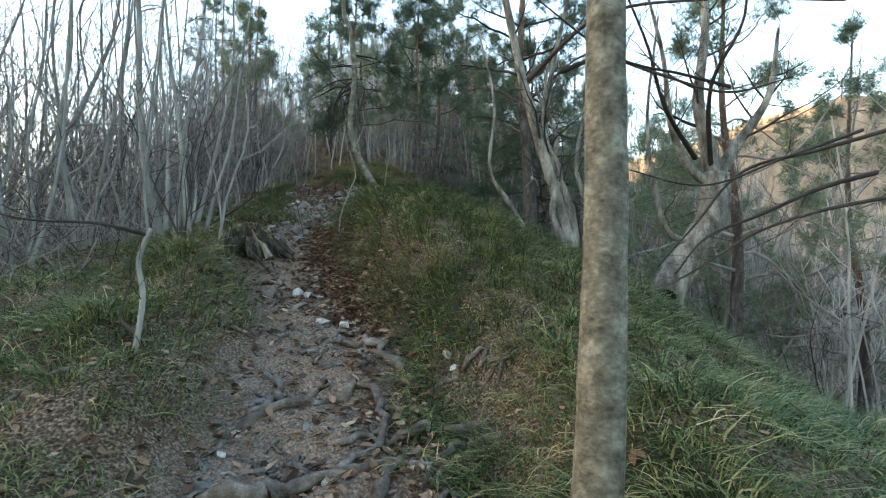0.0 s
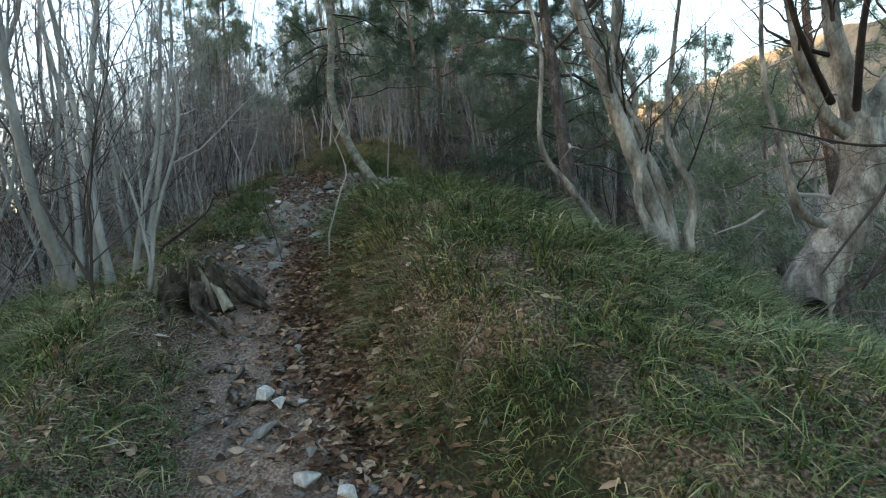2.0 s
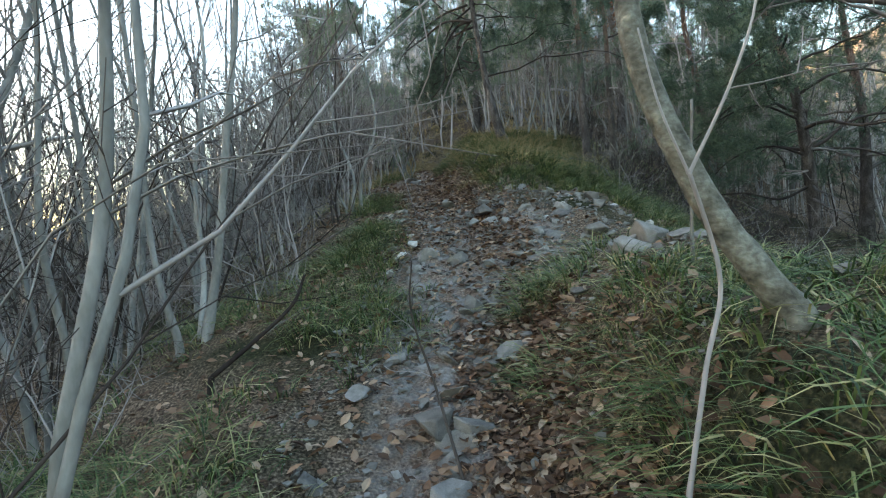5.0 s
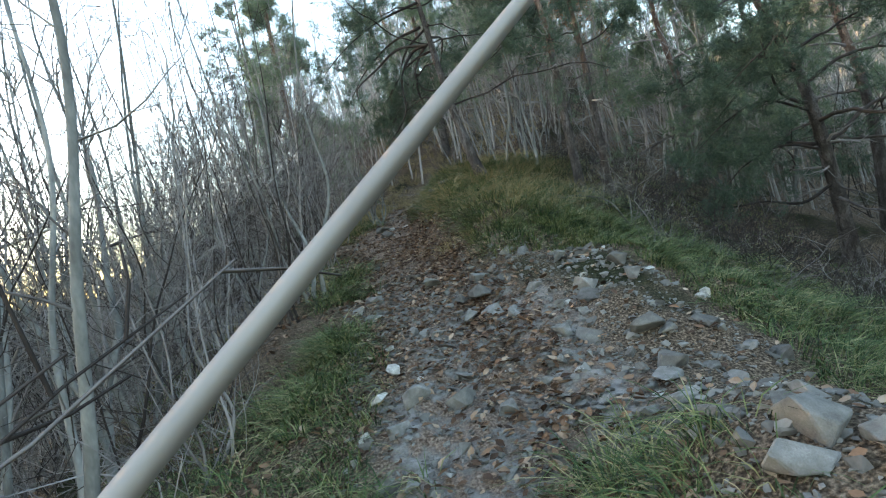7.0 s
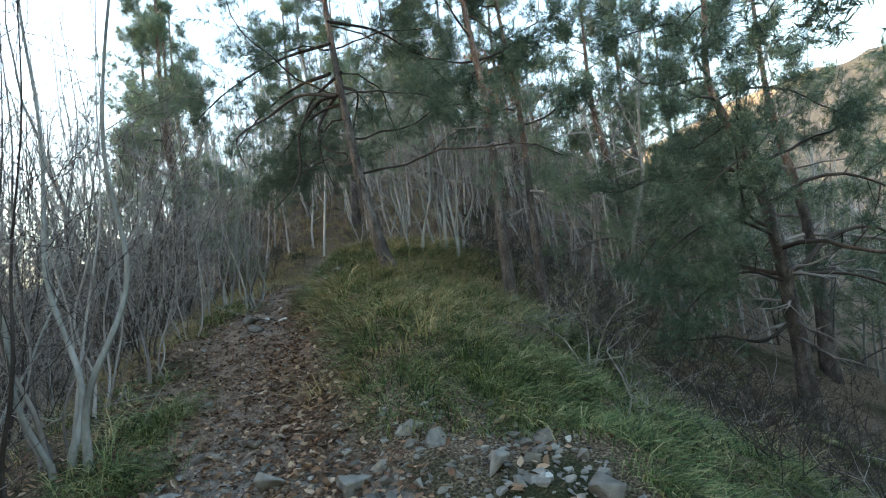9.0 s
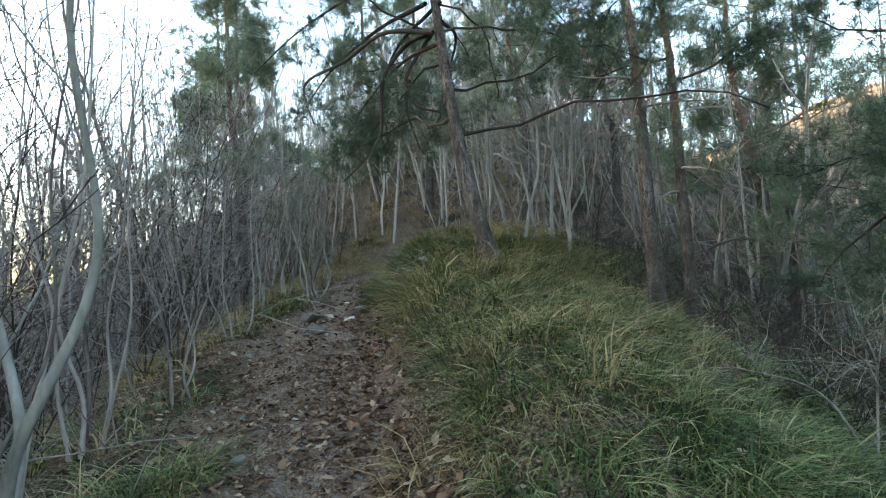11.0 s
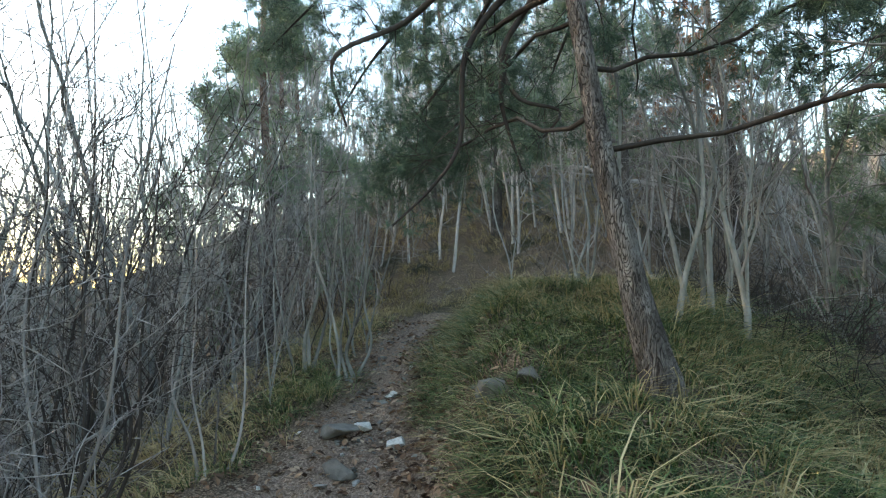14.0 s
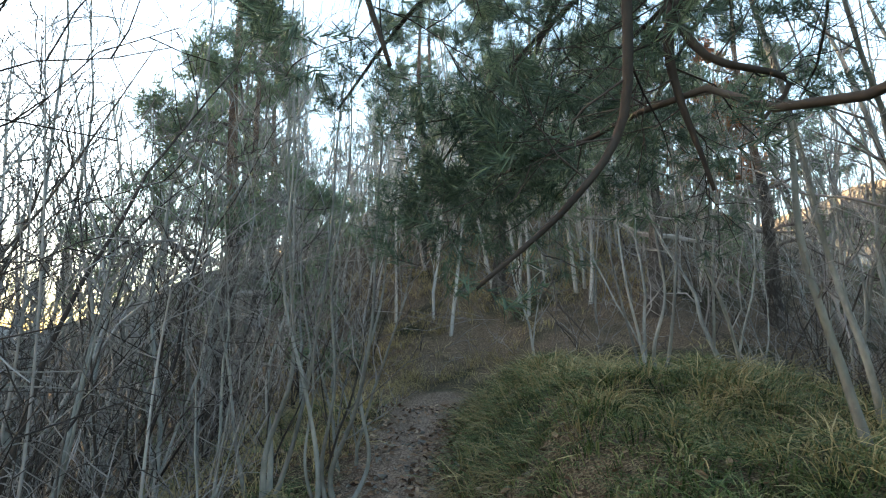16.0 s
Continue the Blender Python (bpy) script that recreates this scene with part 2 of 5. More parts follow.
# ---- mesh tools ----
class Buf:
    """Gathers vertices and faces, and turns them into one mesh."""

    def __init__(self):
        self.v, self.f, self.n, self.mi = [], [], 0, []

    def add(self, verts, faces, slot=0):
        verts = np.asarray(verts, float)
        for group in faces:
            group = np.asarray(group, int)
            if len(group):
                self.f.append(group + self.n)
                self.mi.append(np.full(len(group), slot))
        self.v.append(verts)
        self.n += len(verts)

    def mesh(self, name, mats, smooth=True):
        me = bpy.data.meshes.new(name)
        v = np.concatenate(self.v) if self.v else np.zeros((0, 3))
        me.vertices.add(len(v))
        me.vertices.foreach_set("co", v.ravel().astype(np.float32))
        totals = np.concatenate([np.full(len(g), g.shape[1]) for g in self.f])
        loops = np.concatenate([g.ravel() for g in self.f])
        me.loops.add(len(loops))
        me.loops.foreach_set("vertex_index", loops.astype(np.int32))
        me.polygons.add(len(totals))
        me.polygons.foreach_set("loop_start", np.r_[0, np.cumsum(totals)[:-1]].astype(np.int32))
        me.polygons.foreach_set("loop_total", totals.astype(np.int32))
        me.polygons.foreach_set("material_index", np.concatenate(self.mi).astype(np.int32))
        me.polygons.foreach_set("use_smooth", np.full(len(totals), smooth))
        for m in mats:
            me.materials.append(m)
        me.update()
        return me

    def tube(self, pts, radii, sides=6, slot=0, rough=0.0, rng=None, cap=True):
        pts, radii = np.asarray(pts, float), np.asarray(radii, float)
        d = np.gradient(pts, axis=0)
        d /= np.linalg.norm(d, axis=1, keepdims=True) + 1e-9
        up = np.array([0.0, 0.0, 1.0]) if abs(d[0, 2]) < 0.9 else np.array([1.0, 0.0, 0.0])
        u = np.cross(d, up)
        u /= np.linalg.norm(u, axis=1, keepdims=True) + 1e-9
        w = np.cross(d, u)
        a = np.arange(sides) * 2 * math.pi / sides
        r = radii[:, None] * np.ones(sides)
        if rough and rng is not None:
            r = r * (1 + rough * rng.standard_normal(r.shape))
        ring = pts[:, None] + r[..., None] * (np.cos(a)[None, :, None] * u[:, None] + np.sin(a)[None, :, None] * w[:, None])
        k, s = len(pts), sides
        i, j = np.meshgrid(np.arange(k - 1), np.arange(s), indexing="ij")
        q = np.stack([i * s + j, i * s + (j + 1) % s, (i + 1) * s + (j + 1) % s, (i + 1) * s + j], -1).reshape(-1, 4)
        verts = ring.reshape(-1, 3)
        faces = [q]
        if cap:
            verts = np.r_[verts, pts[-1:]]
            top = (k - 1) * s + np.arange(s)
            faces.append(np.stack([top, np.roll(top, -1), np.full(s, k * s)], -1))
        self.add(verts, faces, slot)


def unit(v):
    v = np.asarray(v, float)
    return v / (np.linalg.norm(v) + 1e-9)


def bent(rng, p, d, length, n, wander, lift):
    """A wandering line from p along d; lift pulls it up (or down)."""
    pts, d = [np.asarray(p, float)], unit(d)
    for _ in range(n):
        d = unit(d + wander * rng.standard_normal(3) + np.array([0, 0, lift]))
        pts.append(pts[-1] + d * length / n)
    return np.array(pts)


def through_points(ctrl, n):
    """A smooth line through a few control points (Catmull-Rom)."""
    c = np.asarray(ctrl, float)
    c = np.r_[[2 * c[0] - c[1]], c, [2 * c[-1] - c[-2]]]
    out = []
    for s in np.linspace(0, len(c) - 3 - 1e-6, n):
        i, t = int(s), s - int(s)
        a, b, e, f = c[i : i + 4]
        out.append(0.5 * (2 * b + (e - a) * t + (2 * a - 5 * b + 4 * e - f) * t * t + (3 * b - a - 3 * e + f) * t**3))
    return np.array(out)


def branchlets(buf, rng, line, r0, depth, count, length, spread=0.9, lift=0.1, wander=0.18, start=0.2, sides=5, slot=0, shrink=0.6, tips=None):
    """Side branches along a line, and their own in turn."""
    k = len(line)
    for c in range(count):
        f = start + (1 - start) * (c + rng.random()) / count
        i = min(int(f * (k - 1)), k - 2)
        p = line[i] + (line[i + 1] - line[i]) * (f * (k - 1) - i)
        along = unit(line[i + 1] - line[i])
        side = unit(np.cross(along, rng.standard_normal(3)))
        d = unit(along * (1 - 0.5 * spread) + side * spread + np.array([0, 0, lift]))
        ln = length * (1.1 - 0.65 * f) * (0.6 + 0.8 * rng.random())
        r = r0 * (1 - 0.75 * f) * 0.55
        n = (2, 3, 5, 5)[depth]
        sub = bent(rng, p, d, ln, n, wander, lift * 0.6)
        buf.tube(sub, np.linspace(max(r, 0.0022), 0.0014, n + 1), 3 if r < 0.008 else max(3, sides), slot, cap=False)
        if depth > 0:
            branchlets(buf, rng, sub, max(r, 0.003), depth - 1, max(2, int(count * shrink)), ln * 0.55, spread, lift, wander, 0.15, sides - 1, slot, shrink, tips)
        elif tips is not None:
            tips.append((sub[-1], unit(sub[-1] - sub[-2])))


def part(name, buf_or_mesh, mats, parent, label="", smooth=True):
    me = buf_or_mesh.mesh(name, mats, smooth) if isinstance(buf_or_mesh, Buf) else buf_or_mesh
    ob = new(name, me)
    ob.parent = parent
    if label:
        ob["label"] = label
    return ob


def thing(name, loc, label, category, group="", kind="", turn=0.0):
    ob = new(name)
    ob.matrix_basis = pose(*loc, 0, 0, turn)
    ob.empty_display_size = 0.1
    return tagged(ob, label, category, group, kind)


# ---- the lie of the land ----
def lattice(i, j, seed):
    h = (i * 374761393 + j * 668265263 + seed * 974634777) & 0x7FFFFFFF
    h = ((h ^ (h >> 13)) * 1274126177) & 0x7FFFFFFF
    return ((h ^ (h >> 16)) & 0xFFFF) / 65535.0


def value_noise(x, y, seed=0):
    x, y = np.asarray(x, float), np.asarray(y, float)
    i, j = np.floor(x).astype(np.int64), np.floor(y).astype(np.int64)
    u, v = x - i, y - j
    u, v = u * u * (3 - 2 * u), v * v * (3 - 2 * v)
    a, b = lattice(i, j, seed), lattice(i + 1, j, seed)
    c, d = lattice(i, j + 1, seed), lattice(i + 1, j + 1, seed)
    return (a + (b - a) * u) * (1 - v) + (c + (d - c) * u) * v - 0.5


def fbm(x, y, seed=0, octaves=4):
    return sum(value_noise(x * 2**o, y * 2**o, seed + o) / 2**o for o in range(octaves))


# along the walk: y, path's x and z, bank height, bank width, crest's reach, fall on the right, fall on the left
LAND = np.array([
    (-6, 0.2, -1.2, 0.45, 0.9, 2.0, 0.50, 0.20),
    (0, -0.3, 0.32, 0.45, 0.8, 1.3, 0.52, 0.20),
    (3.5, -0.65, 1.22, 0.48, 0.7, 1.25, 0.58, 0.25),
    (5.5, -1.45, 1.83, 0.72, 0.6, 1.25, 0.55, 0.30),
    (7.3, -1.8, 2.35, 0.65, 0.65, 1.5, 0.55, 0.40),
    (9, -1.9, 2.82, -0.06, 0.7, 0.9, 0.45, 0.42),
    (11, -2.45, 3.38, 0.14, 0.8, 1.1, 0.55, 0.40),
    (13, -3.15, 3.72, 0.5, 0.8, 1.25, 0.60, 0.45),
    (15.5, -3.65, 4.18, 0.66, 0.75, 1.6, 0.60, 0.52),
    (18, -4.1, 4.7, 0.55, 0.9, 2.6, 0.50, 0.55),
    (22, -4.0, 5.15, 0.5, 1.2, 3.0, 0.45, 0.45),
    (34, -3.6, 12.0, 0.0, 1.2, 4.0, 0.40, 0.30),
])


def station(y):
    """The land's numbers at y, smoothly from row to row."""
    y = np.asarray(y, float)
    out = []
    for c in range(1, 8):
        w = 0
        for s in (-0.8, -0.4, 0, 0.4, 0.8):
            w = w + np.interp(y + s, LAND[:, 0], LAND[:, c])
        out.append(w / 5)
    return out


def soft_fall(d, slope, reach=0.5):
    d = np.maximum(d, 0)
    return slope * (d - reach * (1 - np.exp(-d / reach)))


def land(x, y, fine=True):
    """Height of the ground and how much it is worn to a path."""
    x, y = np.asarray(x, float), np.asarray(y, float)
    yc = np.clip(y, -6, 34)
    xc, zc, bank, bw, crest, fr, fl = station(yc)
    xc = xc + 0.12 * fbm(yc * 0.5, yc * 0 + 3, 5, 2)
    d = x - xc
    edge = np.interp(yc, [3.0, 5.0, 10.5, 11.5, 14.5, 16.5], [0.6, 0.36, 0.36, 0.62, 0.62, 0.36]) + 0.3 * fbm(x * 1.3, y * 1.3, 11, 3)
    wide = 0.5 * np.clip((yc - 7.6) / 0.8, 0, 1) * np.clip((11.6 - yc) / 0.8, 0, 1)
    s = np.clip((d - np.interp(yc, [2.8, 4.6], [0.72, 0.36])) / bw, 0, 1)
    z = zc + bank * s * s * (3 - 2 * s)
    lip = np.interp(yc, [5.5, 7.5], [0.3, 0.0])
    e = np.clip((-d - 0.4) / 0.6, 0, 1)
    z = z + lip * e * e * (3 - 2 * e)
    rd, ld = np.maximum(d - crest, 0), np.maximum(-d - 0.75 - 1.6 * lip, 0)
    far_r, far_l = np.maximum(rd - 14, 0), np.maximum(ld - 10, 0)
    z = z - soft_fall(rd - far_r, fr) - 0.35 * far_r.clip(0, 70) - soft_fall(ld - far_l, fl) - 0.32 * far_l.clip(0, 90)
    ahead = np.maximum(y - 34, 0)
    z = z + 30 * (1 - np.exp(-ahead / 60)) * np.exp(-((d - 5) / 30) ** 2) - 0.2 * np.maximum(-6 - y, 0).clip(0, 60)
    z = z + 0.35 * fbm(x * 0.35, y * 0.35, 21, 3) * np.clip((np.abs(d) - 0.5) / 3, 0, 1)
    wear = np.clip((edge + wide * (d > 0) - np.abs(d)) / 0.25 + 0.5, 0, 1)
    wear = wear * np.clip((21.5 - y) / 2, 0, 1)
    rise = (y + 0.5 * fbm(x * 1.1, y * 1.1, 47, 2)) / 0.42
    part_rise = rise - np.floor(rise)
    tread = np.clip((part_rise - 0.62) / 0.3, 0, 1)
    z = z + 0.11 * (tread - part_rise + 0.35) * wear * np.clip((y + 0.5) / 0.5, 0, 1) * np.clip((4.6 - y) / 1.5, 0, 1)
    if fine:
        z = z + 0.09 * fbm(x * 2.2, y * 2.2, 31, 3) + 0.16 * np.clip((np.abs(d) - 0.6) / 0.6, 0, 1) * fbm(x * 1.6 + 9, y * 1.6, 37, 2) + wear * (0.07 * fbm(x * 6, y * 6, 41, 3) - 0.03)
    return z, wear


def gz(x, y):
    return float(land(np.array([x]), np.array([y]))[0][0])


def path_x(y):
    return float(np.interp(y, LAND[:, 0], LAND[:, 1]))


def graded(lo, hi, step, far_lo, far_hi, ratio=1.12):
    mid = list(np.arange(lo, hi, step))
    a, s = [], step
    p = lo
    while p > far_lo:
        s *= ratio
        p -= s
        a.append(p)
    b, s, p = [], step, mid[-1]
    while p < far_hi:
        s *= ratio
        p += s
        b.append(p)
    return np.array(a[::-1] + mid + b)


def build_ground():
    xs = graded(-6.0, 3.0, 0.075, -2500, 2500)
    ys = graded(-1.0, 20.0, 0.075, -1500, 2500)
    X, Y = np.meshgrid(xs, ys)
    Z, W = land(X, Y)
    nx, ny = len(xs), len(ys)
    i, j = np.meshgrid(np.arange(nx - 1), np.arange(ny - 1))
    q = np.stack([j * nx + i, j * nx + i + 1, (j + 1) * nx + i + 1, (j + 1) * nx + i], -1).reshape(-1, 4)
    b = Buf()
    b.add(np.stack([X, Y, Z], -1).reshape(-1, 3), [q])
    me = b.mesh("ground", [FLOOR])
    a = me.attributes.new("wear", "FLOAT", "POINT")
    a.data.foreach_set("value", W.ravel().astype(np.float32))
    r = me.attributes.new("scree", "FLOAT", "POINT")
    S = np.clip((Y - 6.2) / 1.2, 0, 1) * np.clip((12.0 - Y) / 1.0, 0, 1)
    r.data.foreach_set("value", (0.06 + 0.94 * S).ravel().astype(np.float32))
    tagged(new("ground", me), "brown leaf-strewn forest floor with a worn stony path", "ground", kind="structure")


build_ground()


def build_ridge(name, az_from, az_to, dist, base_el, top, rough, seed, label, facing):
    """A far wooded mountainside: a sloping sheet from its foot to its crest."""
    n, m = 160, 30
    az = np.radians(np.linspace(az_from, az_to, n))
    el = np.interp(np.degrees(az), [p[0] for p in top], [p[1] for p in top]) + rough * fbm(np.degrees(az) * 0.25, az * 0, seed, 5)
    t = np.linspace(0, 1, m)[:, None]
    dist = dist / np.maximum(np.abs(np.sin(az - radians(facing))), 0.25)[None]
    r = dist * (1 - 0.35 * (1 - t)) * (1 + 0.03 * fbm(np.degrees(az)[None] * 0.3, t * 6, seed + 9, 4))
    z = dist * np.tan(np.radians(base_el + (el[None] - base_el) * t)) * (1 - 0.35 * (1 - t))
    z = z + dist * 0.012 * fbm(np.degrees(az)[None] * 0.7, t * 9, seed + 4, 4) * np.sin(math.pi * t)
    v = np.stack([-np.sin(az)[None] * r, np.cos(az)[None] * r, z + 3], -1).reshape(-1, 3)
    i, j = np.meshgrid(np.arange(n - 1), np.arange(m - 1))
    q = np.stack([j * n + i, (j + 1) * n + i, (j + 1) * n + i + 1, j * n + i + 1], -1).reshape(-1, 4)
    b = Buf()
    b.add(v, [q])
    tagged(new(name, b.mesh(name, [HILL])), label, "mountain", kind="structure")


# azimuths in degrees to the left of +y, elevations seen from the path
build_ridge("backdrop_east", -120, -8, 420, -10, [(-120, 13), (-55, 15.5), (-36, 15), (-28, 14), (-15, 9), (-8, 3)], 1.2, 3, "far wooded mountainside with its crest in the last sun", 0)
# High end past azimuth 49 is added, mostly out of view, to block sun.
build_ridge("backdrop_west", 4, 150, 2900, -3, [(4, 1), (30, 1.5), (49, 3.0), (58, 8.0), (85, 8.4), (150, 6)], 0.5, 8, "wooded hill against the bright evening sky, far end raised to block the sun", -30)


# ---- bare young trees ----
def sapling_meshes(seed, height, radius, lean, twigs, dark=False, forks=1):
    rng = np.random.default_rng(seed)
    wood = Buf()
    n = 12
    d = np.array([lean * math.cos(seed), lean * math.sin(seed), 1.0])
    line = bent(rng, (0, 0, -0.15), d, height, n, 0.13, 0.1)
    wood.tube(line, np.linspace(radius, radius * 0.12, n + 1) * (1 + 0.25 * np.exp(-np.arange(n + 1) * 1.5)), 7, rough=0.05, rng=rng)
    twig, stems = Buf(), []
    branchlets(twig, rng, line, radius, 2, twigs + (2 if height > 4 else 0), height * 0.32, 0.8, 0.2, 0.24, 0.12, 4)
    bark = BARK_DARK if dark else BARK_GREY
    for k in range(forks):
        sub = bent(rng, line[1 + k], d + rng.standard_normal(3) * 0.3, height * 0.75, 9, 0.1, 0.1)
        b = Buf()
        b.tube(sub, np.linspace(radius * 0.6, radius * 0.1, 10), 6, rough=0.05, rng=rng)
        stems.append(b.mesh("stem", [bark]))
        branchlets(twig, rng, sub, radius * 0.6, 1, twigs, height * 0.24, 0.75, 0.2, 0.2, 0.15, 4)
    return wood.mesh("trunk", [bark]), stems, twig.mesh("crown", [BARK_DARK if dark else BARK_TWIG])


SAPLING_KINDS = [sapling_meshes(s, h, r, ln, tw, dk, fk) for s, h, r, ln, tw, dk, fk in (
    (1, 5.2, 0.030, 0.06, 8, False, 1), (2, 4.4, 0.022, 0.14, 8, False, 1), (3, 6.0, 0.040, 0.08, 10, False, 1), (4, 3.4, 0.015, 0.18, 8, True, 1),
    (5, 4.8, 0.025, 0.12, 8, False, 1), (6, 2.6, 0.011, 0.22, 8, True, 2), (7, 3.9, 0.019, 0.18, 8, False, 1), (8, 2.1, 0.009, 0.25, 8, False, 2))]


def sapling(kind, x, y, turn, size=1.0, tilt=(0, 0), label="slender bare grey sapling with fine crooked twigs", group="bare saplings beside the path"):
    trunk, stems, branches = SAPLING_KINDS[kind]
    ob = thing("sapling", (x, y, gz(x, y)), label, "sapling", group)
    ob.matrix_basis = pose(x, y, gz(x, y), tilt[0], tilt[1], turn) @ Matrix.Scale(size, 4)
    part("trunk", trunk, None, ob)
    for me in stems:
        part("stem", me, None, ob)
    part("crown", branches, None, ob)
    return ob


def build_thicket():
    rng = np.random.default_rng(17)
    made = []
    tries = 0
    while len(made) < 250 and tries < 20000:
        tries += 1
        y = rng.uniform(2.5, 22.5)
        d = -rng.exponential(3.0) - 1.8 if rng.random() < 0.88 else rng.exponential(4.0) + 3.4
        if y > 19.5 and rng.random() < 0.6:
            d = rng.uniform(-12, 12)
            if y < 23 and abs(d) < 1.6:
                continue
        if d > 0 and y < 17 and d < 8:
            continue
        if d < 0 and (y < 5.2 and d > -2.9 or y < 11 and d > -2.1 or y < 8.5 and (d > -2.6 or rng.random() < 0.6)):
            continue
        if 12.5 < y < 19 and 0 < d < 4.5:
            continue
        x = path_x(y) + d
        if x < -15 or x > 14 or any((x - a) ** 2 + (y - b) ** 2 < 0.13 for a, b in made):
            continue
        made.append((x, y))
        near = abs(d) < 2.4
        kind = int(rng.choice([3, 5, 6, 7, 1])) if near else int(rng.integers(0, 8))
        sapling(kind, x, y, rng.uniform(0, 360), rng.uniform(0.8, 1.15) * (1 + 0.055 * min(abs(d), 6)) * (0.75 if abs(d) < 3.2 and y < 15 else 1.08 if y > 8 and d < 0 else 1), (rng.normal(0, 7), rng.normal(0, 7)) if abs(d) > 3.2 else (rng.normal(0, 3.5), rng.normal(0, 3.5)))


build_thicket()


def hillside_saplings():
    rng = np.random.default_rng(29)
    made = []
    while len(made) < 84:
        y = rng.uniform(20.5, 34)
        d = rng.uniform(-5.0, 5.5)
        if abs(d) < 0.7 and y < 24 or any((d - a) ** 2 + (y - b) ** 2 < 0.3 for a, b in made):
            continue
        made.append((d, y))
        sapling(int(rng.choice([1, 3, 5, 6, 7])), path_x(y) + d, y, rng.uniform(0, 360), rng.uniform(0.55, 0.95), (rng.normal(0, 6), rng.normal(0, 6)))


hillside_saplings()


# ---- pines ----
def needle_shoots(buf, rng, tips, per, size, width, slot=0):
    """Bottle-brush shoots of needles round each tip."""
    if not tips:
        return
    P = np.array([t[0] for t in tips])
    D = np.array([t[1] for t in tips])
    k = len(P)
    along = rng.random((k, per, 1)) * size * 1.6 - size * 0.5
    base = P[:, None] + D[:, None] * along
    side = rng.standard_normal((k, per, 3))
    side -= (side * D[:, None]).sum(-1, keepdims=True) * D[:, None]
    side /= np.linalg.norm(side, axis=-1, keepdims=True) + 1e-9
    out = D[:, None] * 0.75 + side * 0.8
    out /= np.linalg.norm(out, axis=-1, keepdims=True)
    tip = base + out * size * (0.7 + 0.6 * rng.random((k, per, 1)))
    wide = np.cross(out, rng.standard_normal((k, per, 3)))
    wide *= width / (np.linalg.norm(wide, axis=-1, keepdims=True) + 1e-9)
    v = np.stack([base - wide, base + wide, tip], 2).reshape(-1, 3)
    buf.add(v, [np.arange(len(v)).reshape(-1, 3)], slot)


